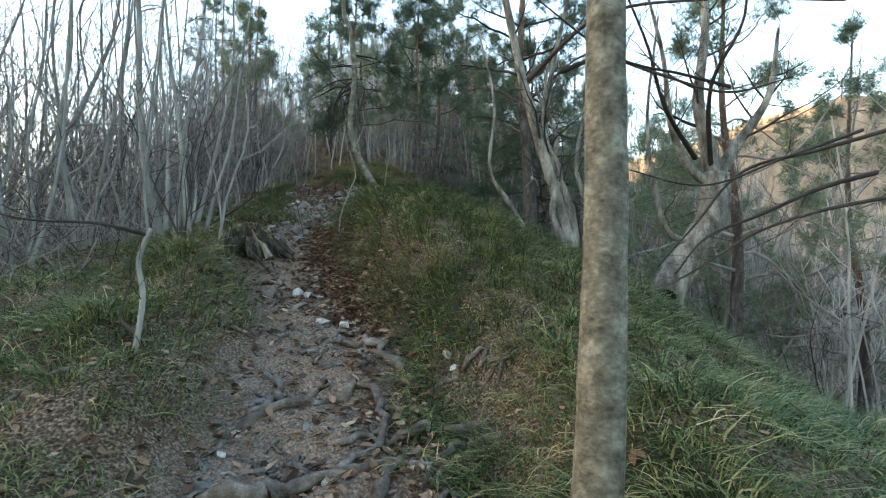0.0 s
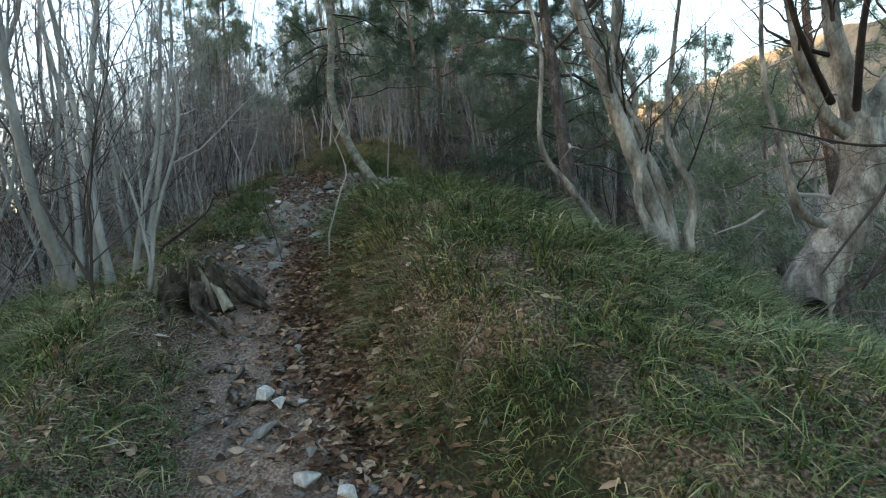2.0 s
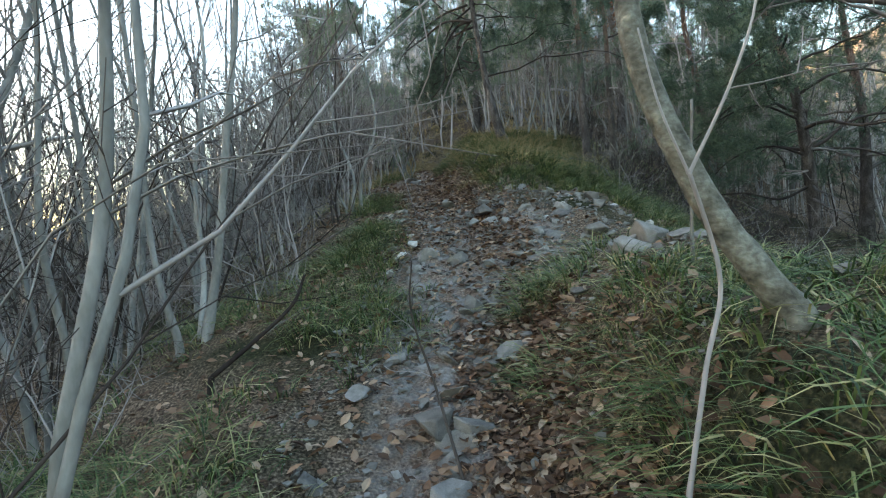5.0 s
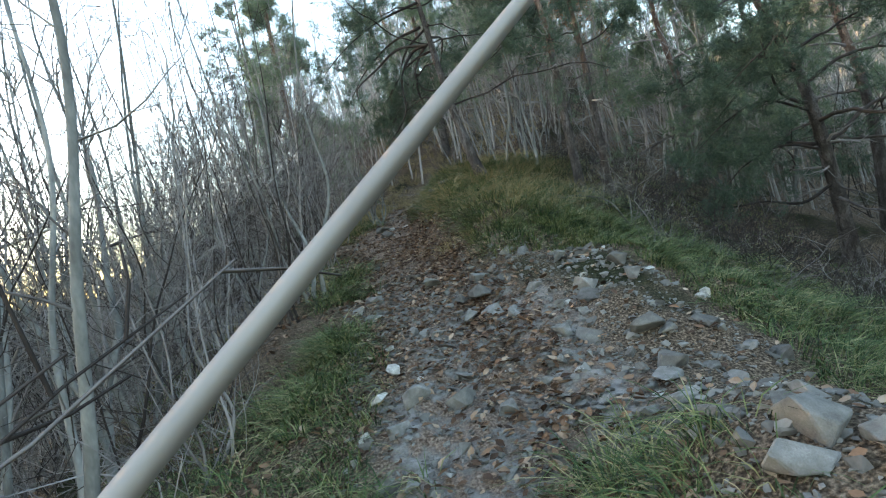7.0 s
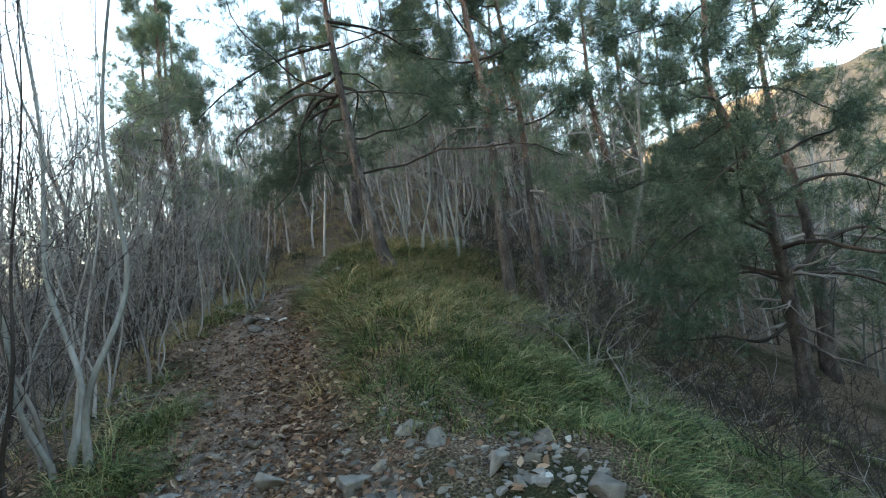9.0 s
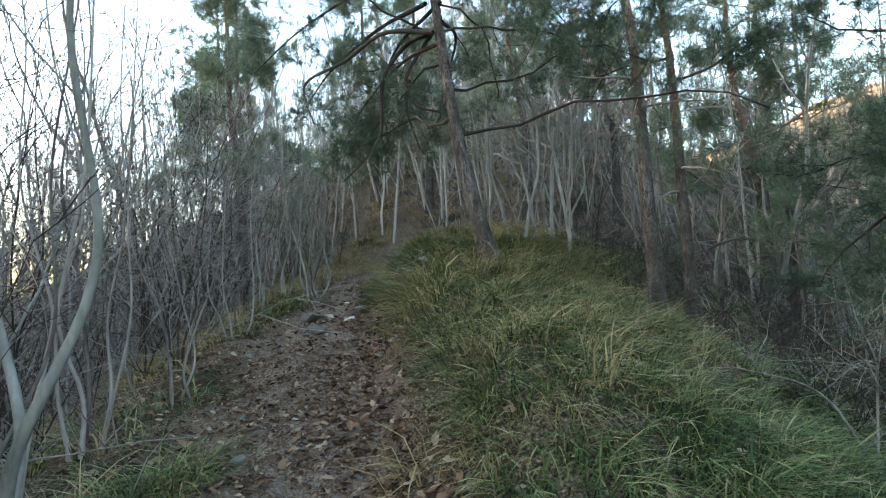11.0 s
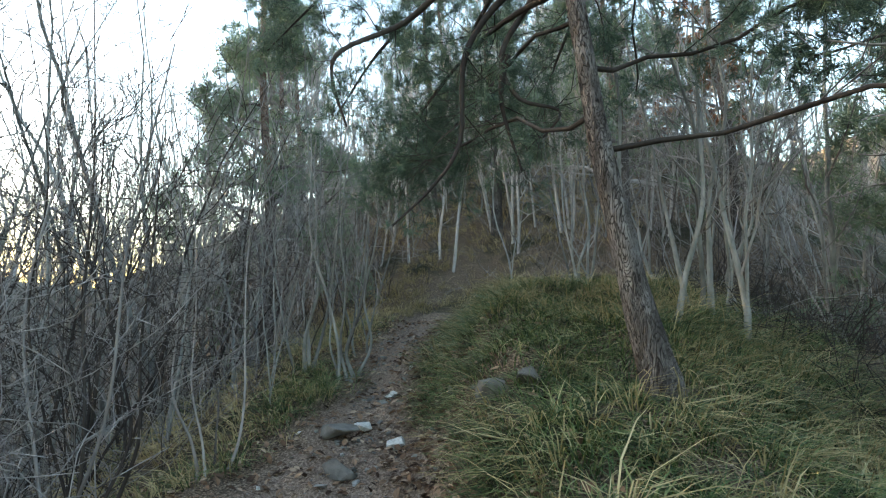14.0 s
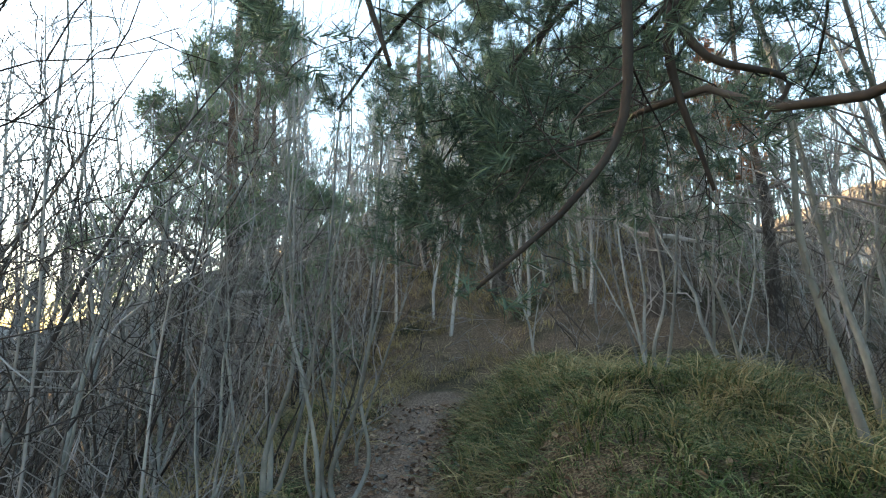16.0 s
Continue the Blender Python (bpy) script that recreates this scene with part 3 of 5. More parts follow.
def pine(x, y, ctrl, radius, limbs, limb_len, first, seed, label, per=26, needle=0.075, width=0.0022, droop=-0.05, sub=6, red_from=0.45, far=False, dead=4, name="pine_tree", low=None, layers=2, density=3, flat=0.35, extra=(), shun=0.0, bushy=(), stout=0.42):
    """A pine: ctrl gives the trunk's line from its foot (offsets), limbs leave it above `first`."""
    rng = np.random.default_rng(seed)
    z0 = gz(x, y)
    ob = thing(name, (x, y, z0), label, "pine tree", "pines on the ridge")
    line = through_points(ctrl, 26)
    line[0, 2] -= 0.2
    k = len(line)
    rad = radius * (1 - 0.86 * np.linspace(0, 1, k) ** 0.9) * (1 + 0.35 * np.exp(-np.arange(k) * 0.9))
    split = int(k * red_from)
    lower, upper = Buf(), Buf()
    lower.tube(line[: split + 1], rad[: split + 1], 14, rough=0.05, rng=rng, cap=False)
    upper.tube(line[split:], rad[split:], 12, rough=0.04, rng=rng)
    part("trunk", lower, [BARK_PINE], ob, "grey fissured lower trunk")
    part("upper_trunk", upper, [BARK_RED], ob, "flaking reddish upper trunk")
    tips = []
    joined = Buf()
    for c in range(limbs):
        wood = joined if far else Buf()
        f = first + (0.985 - first) * (c + rng.random() * 0.7) / limbs
        i = min(int(f * (k - 1)), k - 2)
        a = c * 2.39996 + rng.normal(0, 0.4)
        if shun and math.sin(a) < -0.1 and f < shun:
            continue
        ln = limb_len * (1.05 - 0.75 * (f - first) / (1 - first)) * rng.uniform(0.65, 1.2)
        limb = bent(rng, line[i], (math.cos(a), math.sin(a), flat), ln, 9, 0.2, droop)
        r = max(rad[i] * stout, 0.012)
        wood.tube(limb, np.linspace(r, 0.006, 10), 6, rough=0.06, rng=rng)
        got = []
        branchlets(wood, rng, limb, r * 0.8, layers - 1, sub, ln * 0.42, 0.75, 0.1, 0.2, 0.3, 4, tips=got)
        tips += got + [(limb[-1], unit(limb[-1] - limb[-2]))]
        if not far:
            part("limb", wood, [BARK_DARK], ob)
    for c in range(dead):
        wood = joined if far else Buf()
        f = 0.25 + (first - 0.2) * rng.random()
        i = int(f * (k - 1))
        a = rng.uniform(0, 6.28)
        stub = bent(rng, line[i], (math.cos(a), math.sin(a), 0.0), limb_len * rng.uniform(0.2, 0.5), 7, 0.2, -0.02)
        wood.tube(stub, np.linspace(rad[i] * 0.28, 0.004, 8), 5)
        branchlets(wood, rng, stub, rad[i] * 0.2, 0, 5, limb_len * 0.2, 0.8, 0, 0.25, 0.3, 3)
        if not far:
            part("snag", wood, [BARK_TWIG], ob, "dead grey snag")
    for ln in extra:
        wood = Buf()
        limb = through_points(ln, 24)
        wood.tube(limb, np.linspace(0.026, 0.006, 24), 7, rough=0.05, rng=rng)
        got = []
        branchlets(wood, rng, limb, 0.014, 1, 7, 0.5, 0.8, 0.0, 0.25, 0.35, 4, tips=got)
        tips += got if limb[-1][2] > 1.9 else got[::9]
        part("limb", wood, [BARK_DARK], ob)
    for ln in bushy:
        wood = Buf()
        limb = through_points(ln, 18)
        wood.tube(limb, np.linspace(0.022, 0.005, 18), 6, rough=0.05, rng=rng)
        branchlets(wood, rng, limb, 0.016, 1, 11, 0.75, 0.85, 0.05, 0.22, 0.25, 4, tips=tips)
        part("limb", wood, [BARK_DARK], ob)
    crown = joined
    more = []
    for p, d in tips:
        for _ in range(density):
            more.append((p - d * rng.random() * 0.22 + rng.standard_normal(3) * 0.05, unit(d + 0.6 * rng.standard_normal(3) + np.array([0, 0, 0.25]))))
    needle_shoots(crown, rng, more, per, needle, width, 1)
    part("crown", crown, [BARK_TWIG, NEEDLE_HAZED if far else NEEDLE], ob, "blue-green tufts of needles", smooth=False)
    return ob


pine(-1.88, 14.95, [(0, 0, 0), (-0.08, 0, 0.35), (-0.16, 0.0, 0.8), (-0.25, 0.02, 1.4), (-0.34, 0.05, 2.4), (-0.42, 0.1, 3.6), (-0.4, 0.2, 5.0), (-0.4, 0.3, 6.4)], 0.095, 32, 2.2, 0.42, 5,
     "leaning ridge-top pine with fissured bark and drooping looped limbs", per=34, sub=8, needle=0.075, width=0.0021, dead=0, density=5, droop=-0.08, red_from=0.62, shun=0.8, stout=0.28,
     bushy=([(-0.3, 0, 2.2), (-0.8, 0.6, 2.3), (-1.3, 1.0, 2.05), (-1.7, 1.3, 1.65)], [(-0.3, 0, 2.6), (-0.9, 0.9, 2.6), (-1.2, 1.5, 2.25), (-1.2, 1.9, 1.75)], [(-0.3, 0, 2.4), (-0.2, 0.8, 2.6), (-0.4, 1.5, 2.35), (-0.6, 2.0, 1.95)],
            [(-0.4, 0, 3.0), (-1.2, 0.5, 3.1), (-2.0, 0.8, 2.9), (-2.6, 0.9, 2.5)], [(-0.4, 0, 3.3), (0.2, 0.6, 3.4), (0.8, 1.0, 3.1), (1.2, 1.2, 2.7)]),
     extra=([(-0.4, 0, 2.3), (-0.9, 0.1, 2.4), (-1.35, 0.3, 2.25), (-1.63, -0.03, 1.95), (-1.7, -0.03, 1.79), (-1.62, -0.01, 1.5)],
            [(-0.4, 0, 2.3), (-0.7, 0.3, 2.35), (-0.95, 0.18, 1.95), (-1.0, 0.20, 1.44), (-1.16, 0.20, 1.18), (-1.42, 0.20, 0.95)],
            [(-0.4, 0, 2.3), (-0.6, 0.6, 2.4), (-0.76, 0.50, 2.05), (-0.66, 0.50, 1.77), (-0.41, 0.50, 1.66), (-0.52, 0.50, 1.5)],
            [(-0.72, 0.48, 2.05), (-0.77, 0.50, 1.75), (-0.66, 0.53, 1.3)],
            [(-0.45, 0, 2.6), (-1.1, 0.8, 2.8), (-1.8, 1.3, 2.6), (-2.3, 1.6, 2.2)]))
pine(3.42, 15.52, [(0, 0, 0), (-0.05, -0.1, 0.8), (-0.12, -0.2, 1.5), (-0.3, -0.4, 2.66), (-0.45, -0.4, 3.6), (-0.75, -0.3, 4.8), (-0.6, -0.3, 6.0), (-0.65, -0.3, 7.4)], 0.135, 24, 2.6, 0.36, 9,
     "crooked pine with a red upper trunk on the steep slope", per=20, sub=8, dead=9, density=6, width=0.0038, needle=0.09, red_from=0.5,
     bushy=([(-0.3, -0.4, 2.6), (-1.0, -0.6, 2.9), (-1.7, -0.8, 2.7), (-2.4, -0.9, 2.2)], [(-0.2, -0.3, 2.0), (-0.9, -0.6, 2.2), (-1.6, -0.8, 2.0), (-2.1, -0.8, 1.5)], [(-0.4, -0.4, 3.4), (-1.0, -0.5, 3.6), (-1.7, -0.6, 3.4)]),
     extra=([(-0.11, -0.2, 1.5), (-0.7, -0.4, 1.3), (-1.3, -0.6, 1.45), (-1.9, -0.7, 1.5), (-2.4, -0.8, 1.8)], [(-0.2, -0.3, 2.1), (0.5, -0.5, 2.0), (1.2, -0.6, 1.7), (1.9, -0.7, 1.8)]))
pine(-0.42, 14.95, [(0, 0, 0), (0.0, 0, 1.2), (0.02, 0, 2.6), (-0.08, 0.05, 4.2), (0.0, 0.1, 6.0), (0.05, 0.1, 7.2)], 0.075, 15, 1.5, 0.46, 12, "slim straight pine with a thin crown", per=18, sub=7, dead=8, red_from=0.35, density=6, width=0.0042)
pine(0.1, 15.6, [(0, 0, 0), (0.03, 0, 1.5), (0.05, 0, 3.0), (-0.05, 0, 4.6), (0.0, 0.1, 6.6)], 0.068, 13, 1.4, 0.46, 15, "slim straight pine with a thin crown", per=18, sub=7, dead=7, red_from=0.35, density=6, width=0.0042)
pine(1.9, 10.0, [(0, 0, 0), (0.0, 0, 1.4), (-0.1, 0, 2.8), (-0.2, 0, 4.2), (-0.1, 0.1, 6.0), (0.2, 0.2, 8.0)], 0.15, 18, 2.4, 0.45, 19, "stout pine with a broken limb and grey bark", per=18, sub=8, dead=4, density=5, width=0.0042, red_from=0.6,
     extra=([(-0.1, 0, 2.9), (-0.5, 0.1, 3.05), (-0.95, 0.2, 3.15), (-1.2, 0.2, 3.1)],))
FAR_PINES = ((-9.5, 27, 10, 31, 2.6), (-12.5, 31, 12, 32, 3.0), (-6.7, 19.9, 8.0, 33, 2.0), (1.5, 24, 8, 34, 2.4), (4.0, 21, 8, 35, 2.6), (6.5, 24, 9, 36, 2.8), (-6.0, 33, 11, 45, 2.8),
             (0.5, 30, 9, 38, 2.6), (12, 27, 6, 39, 2.6), (7.5, 14, 6, 40, 2.6), (5.5, 9.5, 8.5, 41, 3.0), (-2, 33, 10, 42, 2.8), (-15, 36, 13, 43, 3.2), (9, 11, 9, 44, 3.0), (5.2, 17.5, 8.5, 47, 2.8),
             (-8.2, 23.5, 9, 48, 2.4), (-3.4, 24.5, 7.5, 49, 2.3), (-5.3, 26.5, 8.5, 50, 2.4), (-0.9, 22.5, 7, 51, 2.2), (2.6, 19.2, 7, 52, 2.2), (8.6, 18.5, 8, 53, 2.8))
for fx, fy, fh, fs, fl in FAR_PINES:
    pine(fx, fy, [(0, 0, 0), (0.1, 0, fh * 0.3), (-0.1, 0.1, fh * 0.6), (0, 0, fh)], 0.13, 26, fl, 0.2, fs, "dense green pine among bare trees, needles paled as by haze", per=12, needle=0.14, width=0.0068, sub=6, far=True, dead=2, red_from=0.4, density=5)


def far_woods():
    """Bare woods on the slopes all round, too many to count."""
    rng = np.random.default_rng(77)
    b = Buf()
    for _ in range(1450):
        y = 19 + 45 * rng.random() ** 2.0
        x = rng.normal(-4, 10) if y > 23 else rng.choice([-1, 1]) * rng.uniform(5, 30) - 3
        if rng.random() < 0.25:
            x, y = -rng.uniform(7, 30) - 1, rng.uniform(2, 20)
        elif rng.random() < 0.15:
            x, y = rng.uniform(6, 25), rng.uniform(4, 20)
        z = float(land(np.array([x]), np.array([y]), False)[0][0])
        h, r = rng.uniform(3.5, 7.5), rng.uniform(0.02, 0.05)
        line = bent(rng, (x, y, z - 0.2), (rng.normal(0, 0.1), rng.normal(0, 0.1), 1), h, 5, 0.06, 0.05)
        b.tube(line, np.linspace(r, 0.012, 6), 4, cap=False)
        for c in range(9):
            f = rng.uniform(0.2, 0.95) * 5
            i = min(int(f), 4)
            p = line[i] + (line[i + 1] - line[i]) * (f - i)
            ln = h * rng.uniform(0.12, 0.32) * (1.2 - f / 6)
            sub = bent(rng, p, (rng.normal(), rng.normal(), 1.3), ln, 3, 0.2, 0.15)
            b.tube(sub, np.linspace(r * 0.35, 0.006, 4), 3, cap=False)
            for e in range(3):
                tw = bent(rng, sub[1 + e % 2], (rng.normal(), rng.normal(), 1.2), ln * 0.5, 2, 0.2, 0.1)
                b.tube(tw[::2], [0.008, 0.004], 3, cap=False)
    tagged(new("far_trees", b.mesh("far_trees", [BARK_HAZED])), "dense grey bare woods covering the slopes, painted paler for haze", "woods", kind="stuff")


far_woods()


def undergrowth():
    """Thin crooked brushwood filling the slopes below the path, beyond counting."""
    rng = np.random.default_rng(91)
    for name, label, bark, count, seed in (("brushwood", "tangled grey brushwood covering the slope", BARK_TWIG, 2400, 1), ("dark_brushwood", "dark thin brambles and shoots among the brushwood", BARK_DARK, 800, 2)):
        b = Buf()
        k = 0
        while k < count:
            y = rng.uniform(4, 33)
            d = -1.5 - rng.exponential(2.6) if rng.random() < 0.62 else 2.6 + rng.exponential(2.8)
            if y > 20 and rng.random() < 0.7:
                d = rng.uniform(-11, 11)
            if d > 0 and (y < 7.5 or y < 10.5 and d < 3.2 or y > 14 and y < 19.5 and d < 3.4) or d < 0 and y < 8.5 and d > -1.9 or y > 19 and y < 22 and abs(d) < 1.4:
                continue
            k += 1
            x = path_x(y) + d
            h = rng.uniform(0.4, 1.7) * (0.6 if d > 0 and y < 20 else 1.0)
            line = bent(rng, (x, y, gz(x, y) - 0.05), (rng.normal(0, 0.9), rng.normal(0, 0.9), 1), h, 5, 0.42, 0.04)
            r = 0.003 + 0.0035 * h * rng.random()
            b.tube(line, np.linspace(r, 0.0015, 6), 3, cap=False)
            for c in range(7):
                i = rng.integers(0, 5)
                p = line[i] + (line[i + 1] - line[i]) * rng.random()
                tw = bent(rng, p, (rng.normal(), rng.normal(), 0.9), h * rng.uniform(0.2, 0.5), 2, 0.35, 0.05)
                b.tube(tw, np.linspace(r * 0.6, 0.001, 3), 3, cap=False)
        tagged(new(name, b.mesh(name, [bark])), label, "brushwood", kind="stuff")


undergrowth()


def east_brush():
    """Low tangled bushes on the steep slope east of the ridge, beyond counting."""
    rng = np.random.default_rng(95)
    b = Buf()
    for _ in range(260):
        y = rng.uniform(8.5, 19)
        x = path_x(y) + 3.3 + rng.exponential(2.4)
        z = gz(x, y)
        for _ in range(5):
            h = rng.uniform(0.4, 1.1)
            line = bent(rng, (x + rng.normal(0, 0.06), y + rng.normal(0, 0.06), z - 0.05), (rng.normal(0, 0.8), rng.normal(0, 0.8), 1), h, 5, 0.35, 0.02)
            b.tube(line, np.linspace(0.006, 0.0015, 6), 3, cap=False)
            for _ in range(5):
                i = rng.integers(1, 5)
                b.tube(bent(rng, line[i], rng.standard_normal(3) + (0, 0, 0.6), h * rng.uniform(0.2, 0.5), 2, 0.35, 0.0), [0.003, 0.002, 0.001], 3, cap=False)
    tagged(new("slope_bushes", b.mesh("slope_bushes", [BARK_DARK])), "tangled bare dark bushes on the steep slope", "bushes", kind="stuff")


east_brush()


# ---- trees by the path with a shape of their own ----
def set_tree(name, x, y, label, stems, bark, seed, category="tree", twig_bark=None, crown_name="crown"):
    """A tree from drawn stems: each (control points, foot radius, tip radius, twig count, twig length, part name)."""
    rng = np.random.default_rng(seed)
    ob = thing(name, (x, y, gz(x, y)), label, category)
    twigs = Buf()
    for ctrl, r0, r1, count, length, part_name in stems:
        n = 8 + 5 * len(ctrl)
        line = through_points(ctrl, n)
        b = Buf()
        rad = r0 + (r1 - r0) * np.linspace(0, 1, n) ** 0.8
        if ctrl[0][2] <= 0:
            rad = rad * (1 + 0.25 * np.exp(-np.arange(n) * 0.9))
            line[0, 2] -= 0.15
        b.tube(line, rad, 14 if r0 > 0.05 else 8, rough=0.035, rng=rng)
        part(part_name, b, [twig_bark if twig_bark and part_name == "limb" and r0 < 0.04 else bark], ob)
        if count:
            branchlets(twigs, rng, line, r0 * 0.5, 2 if length > 0.8 else 1, count, length, 0.8, 0.1, 0.2, 0.3, 5)
    if twigs.n:
        part(crown_name, twigs, [twig_bark or BARK_TWIG], ob)
    return ob


set_tree("beech_tree", 0.525, 1.17, "smooth grey-green beech trunk close beside the path", [
    ([(-0.02, 0, 0), (-0.01, 0, 0.4), (0.015, 0, 1.1), (0.025, 0.01, 1.9), (0.06, 0.03, 3.2), (0.2, 0.1, 6.5)], 0.078, 0.035, 0, 0, "trunk"),
    ([(0.05, 0.02, 2.9), (0.4, 0.2, 3.4), (1.0, 0.5, 3.9)], 0.022, 0.006, 6, 0.6, "limb"),
    ([(0.08, 0.03, 3.6), (-0.5, 0.3, 4.3), (-0.9, 0.6, 5.2)], 0.02, 0.005, 6, 0.6, "limb")], BARK_BEECH, 3, "beech tree")

# old beech with a hollow foot
hollow = set_tree("old_beech", 3.3, 6.45, "old pale beech with a hollow foot and spreading limbs", [
    ([(-0.35, 0, 0), (-0.3, 0, 0.45), (0.0, 0, 0.9), (0.3, 0.05, 1.4), (0.35, 0.1, 1.9)], 0.22, 0.17, 0, 0, "trunk"),
    ([(0.33, 0.1, 1.8), (0.25, 0.1, 2.3), (0.15, 0.1, 2.9), (0.3, 0.2, 4.0), (0.2, 0.3, 5.5)], 0.12, 0.03, 8, 1.4, "limb"),
    ([(0.35, 0.1, 1.85), (0.65, 0.1, 2.3), (1.0, 0.0, 2.9), (1.2, 0.1, 3.8)], 0.10, 0.02, 8, 1.3, "limb"),
    ([(0.3, 0.1, 1.75), (-0.05, 0.0, 2.0), (-0.3, -0.1, 2.5), (-0.35, 0, 3.4), (-0.6, 0, 4.4)], 0.07, 0.015, 8, 1.2, "limb"),
    ([(0.0, 0, 1.0), (-0.35, -0.1, 1.15), (-0.5, -0.1, 1.7), (-0.55, 0.0, 2.6), (-0.4, 0, 3.9)], 0.05, 0.012, 6, 1.0, "limb"),
    ([(1.6, -0.9, 1.75), (0.9, -1.0, 1.55), (0.2, -1.1, 1.25), (-0.4, -1.15, 1.0), (-0.75, -1.2, 0.62)], 0.03, 0.008, 9, 0.5, "limb"),
    ([(1.7, -0.6, 2.3), (0.6, -0.9, 1.9), (-0.4, -1.1, 1.55), (-1.4, -1.3, 1.7)], 0.022, 0.006, 9, 0.5, "limb"),
    ([(0.5, 0, 3.0), (-0.5, -0.9, 2.8), (-1.5, -1.6, 2.7), (-2.4, -2.0, 3.1)], 0.026, 0.006, 9, 0.6, "limb"),
    ([(2.0, -0.8, 2.3), (1.0, -0.85, 2.0), (0.16, -0.85, 1.75), (-0.4, -0.9, 1.15), (-0.8, -0.9, 0.7)], 0.028, 0.007, 10, 0.6, "limb"),
    ([(2.1, -0.8, 1.55), (1.1, -0.85, 1.35), (0.34, -0.85, 1.1), (-0.4, -0.85, 0.65), (-0.9, -0.9, 0.4)], 0.026, 0.007, 10, 0.6, "limb"),
    ([(0.1, 0.1, 2.1), (-0.5, -0.4, 2.6), (-0.8, -0.6, 3.3), (-1.3, -0.8, 4.2)], 0.035, 0.008, 10, 0.8, "limb"),
    ([(0.3, 0.1, 1.9), (0.0, -0.5, 2.8), (0.3, -0.7, 3.6), (0.2, -0.8, 4.6)], 0.036, 0.008, 10, 0.8, "limb")], BARK_PALE, 8, "beech tree", BARK_DARK)
hb = Buf()
hb.tube([(-0.44, -0.30, 0.34), (-0.43, -0.235, 0.36), (-0.42, -0.19, 0.37)], [0.10, 0.095, 0.02], 12)
part("hollow", hb, [BARK_DARK], hollow, "dark rotted hollow in the foot")

set_tree("gnarled_tree", 1.6, 6.25, "gnarled many-stemmed old tree with torn pale bark", [
    ([(-0.1, 0.05, 0), (0.05, 0, 0.35), (-0.12, 0.02, 0.8), (-0.05, 0, 1.3), (-0.3, 0, 1.9)], 0.06, 0.02, 7, 0.7, "stem"),
    ([(0.02, -0.08, 0), (-0.1, -0.05, 0.4), (0.0, -0.02, 0.85), (-0.2, 0, 1.4), (-0.15, 0, 2.2)], 0.05, 0.015, 7, 0.7, "stem"),
    ([(0.1, 0, 0), (-0.05, 0, 0.6), (-0.3, 0, 1.4), (-0.5, 0.1, 2.3), (-0.75, 0.1, 3.6), (-0.8, 0.2, 5.0)], 0.085, 0.03, 9, 1.3, "stem"),
    ([(0.2, 0.05, 0), (0.1, 0, 0.5), (-0.15, 0.05, 1.2), (-0.1, 0.1, 2.0), (0.15, 0.1, 3.2)], 0.065, 0.02, 9, 1.1, "stem"),
    ([(-0.35, -0.1, 0), (-0.65, -0.1, 0.5), (-0.85, 0, 0.9), (-0.8, 0, 1.7), (-1.0, 0, 2.6)], 0.035, 0.012, 6, 0.7, "stem"),
    ([(0.3, 0, 0), (0.35, -0.05, 0.4), (0.2, 0, 0.9), (0.3, 0, 1.6), (0.5, 0, 2.6)], 0.05, 0.012, 8, 0.9, "stem"),
    ([(0.0, 0, 2.1), (0.5, -0.2, 2.2), (1.0, -0.5, 1.9), (1.6, -0.8, 1.6), (2.2, -1.0, 1.7)], 0.035, 0.008, 9, 0.8, "limb"),
    ([(-0.4, 0.1, 2.0), (0.3, -0.6, 2.5), (1.2, -1.2, 2.4), (2.3, -1.6, 2.2)], 0.03, 0.007, 9, 0.7, "limb")], BARK_PALE, 13, "tree", BARK_DARK)

set_tree("leaning_tree", -0.66, 6.46, "smooth grey tree leaning over the grassy hump", [
    ([(0.04, 0, 0), (-0.06, 0.0, 0.14), (-0.2, 0.0, 0.4), (-0.32, 0.0, 0.82), (-0.28, 0.02, 1.4), (-0.34, 0.05, 2.0), (-0.45, 0.1, 2.45), (-0.45, 0.2, 4.0), (-0.25, 0.3, 5.8)], 0.047, 0.018, 0, 0, "trunk"),
    ([(-0.45, 0.18, 3.6), (-0.7, 0.4, 4.4), (-0.8, 0.5, 5.4)], 0.02, 0.006, 7, 0.8, "limb"),
    ([(-0.42, 0.24, 4.4), (0.0, 0.5, 5.0), (0.3, 0.6, 5.8)], 0.018, 0.006, 7, 0.8, "limb")], BARK_BEECH, 4, "tree")
set_tree("twiggy_sapling", -1.53, 2.79, "small crooked sapling with thin grey side twigs", [
    ([(0.0, 0, 0), (0.03, 0, 0.3), (0.0, 0, 0.5), (0.06, 0, 0.68)], 0.017, 0.013, 3, 0.4, "trunk"),
    ([(0.05, 0, 0.62), (0.02, 0, 1.0), (0.08, 0, 1.7), (0.1, 0, 2.6)], 0.009, 0.003, 7, 0.6, "stem"),
    ([(0.05, 0, 0.64), (-0.2, -0.05, 0.7), (-0.6, -0.1, 0.72), (-1.0, -0.1, 0.85)], 0.011, 0.003, 6, 0.35, "limb"),
    ([(0.0, 0, 0.1), (-0.1, 0.02, 0.2), (-0.03, 0.03, 0.45)], 0.012, 0.005, 0, 0, "limb")], BARK_GREY, 21, "sapling", BARK_DARK)
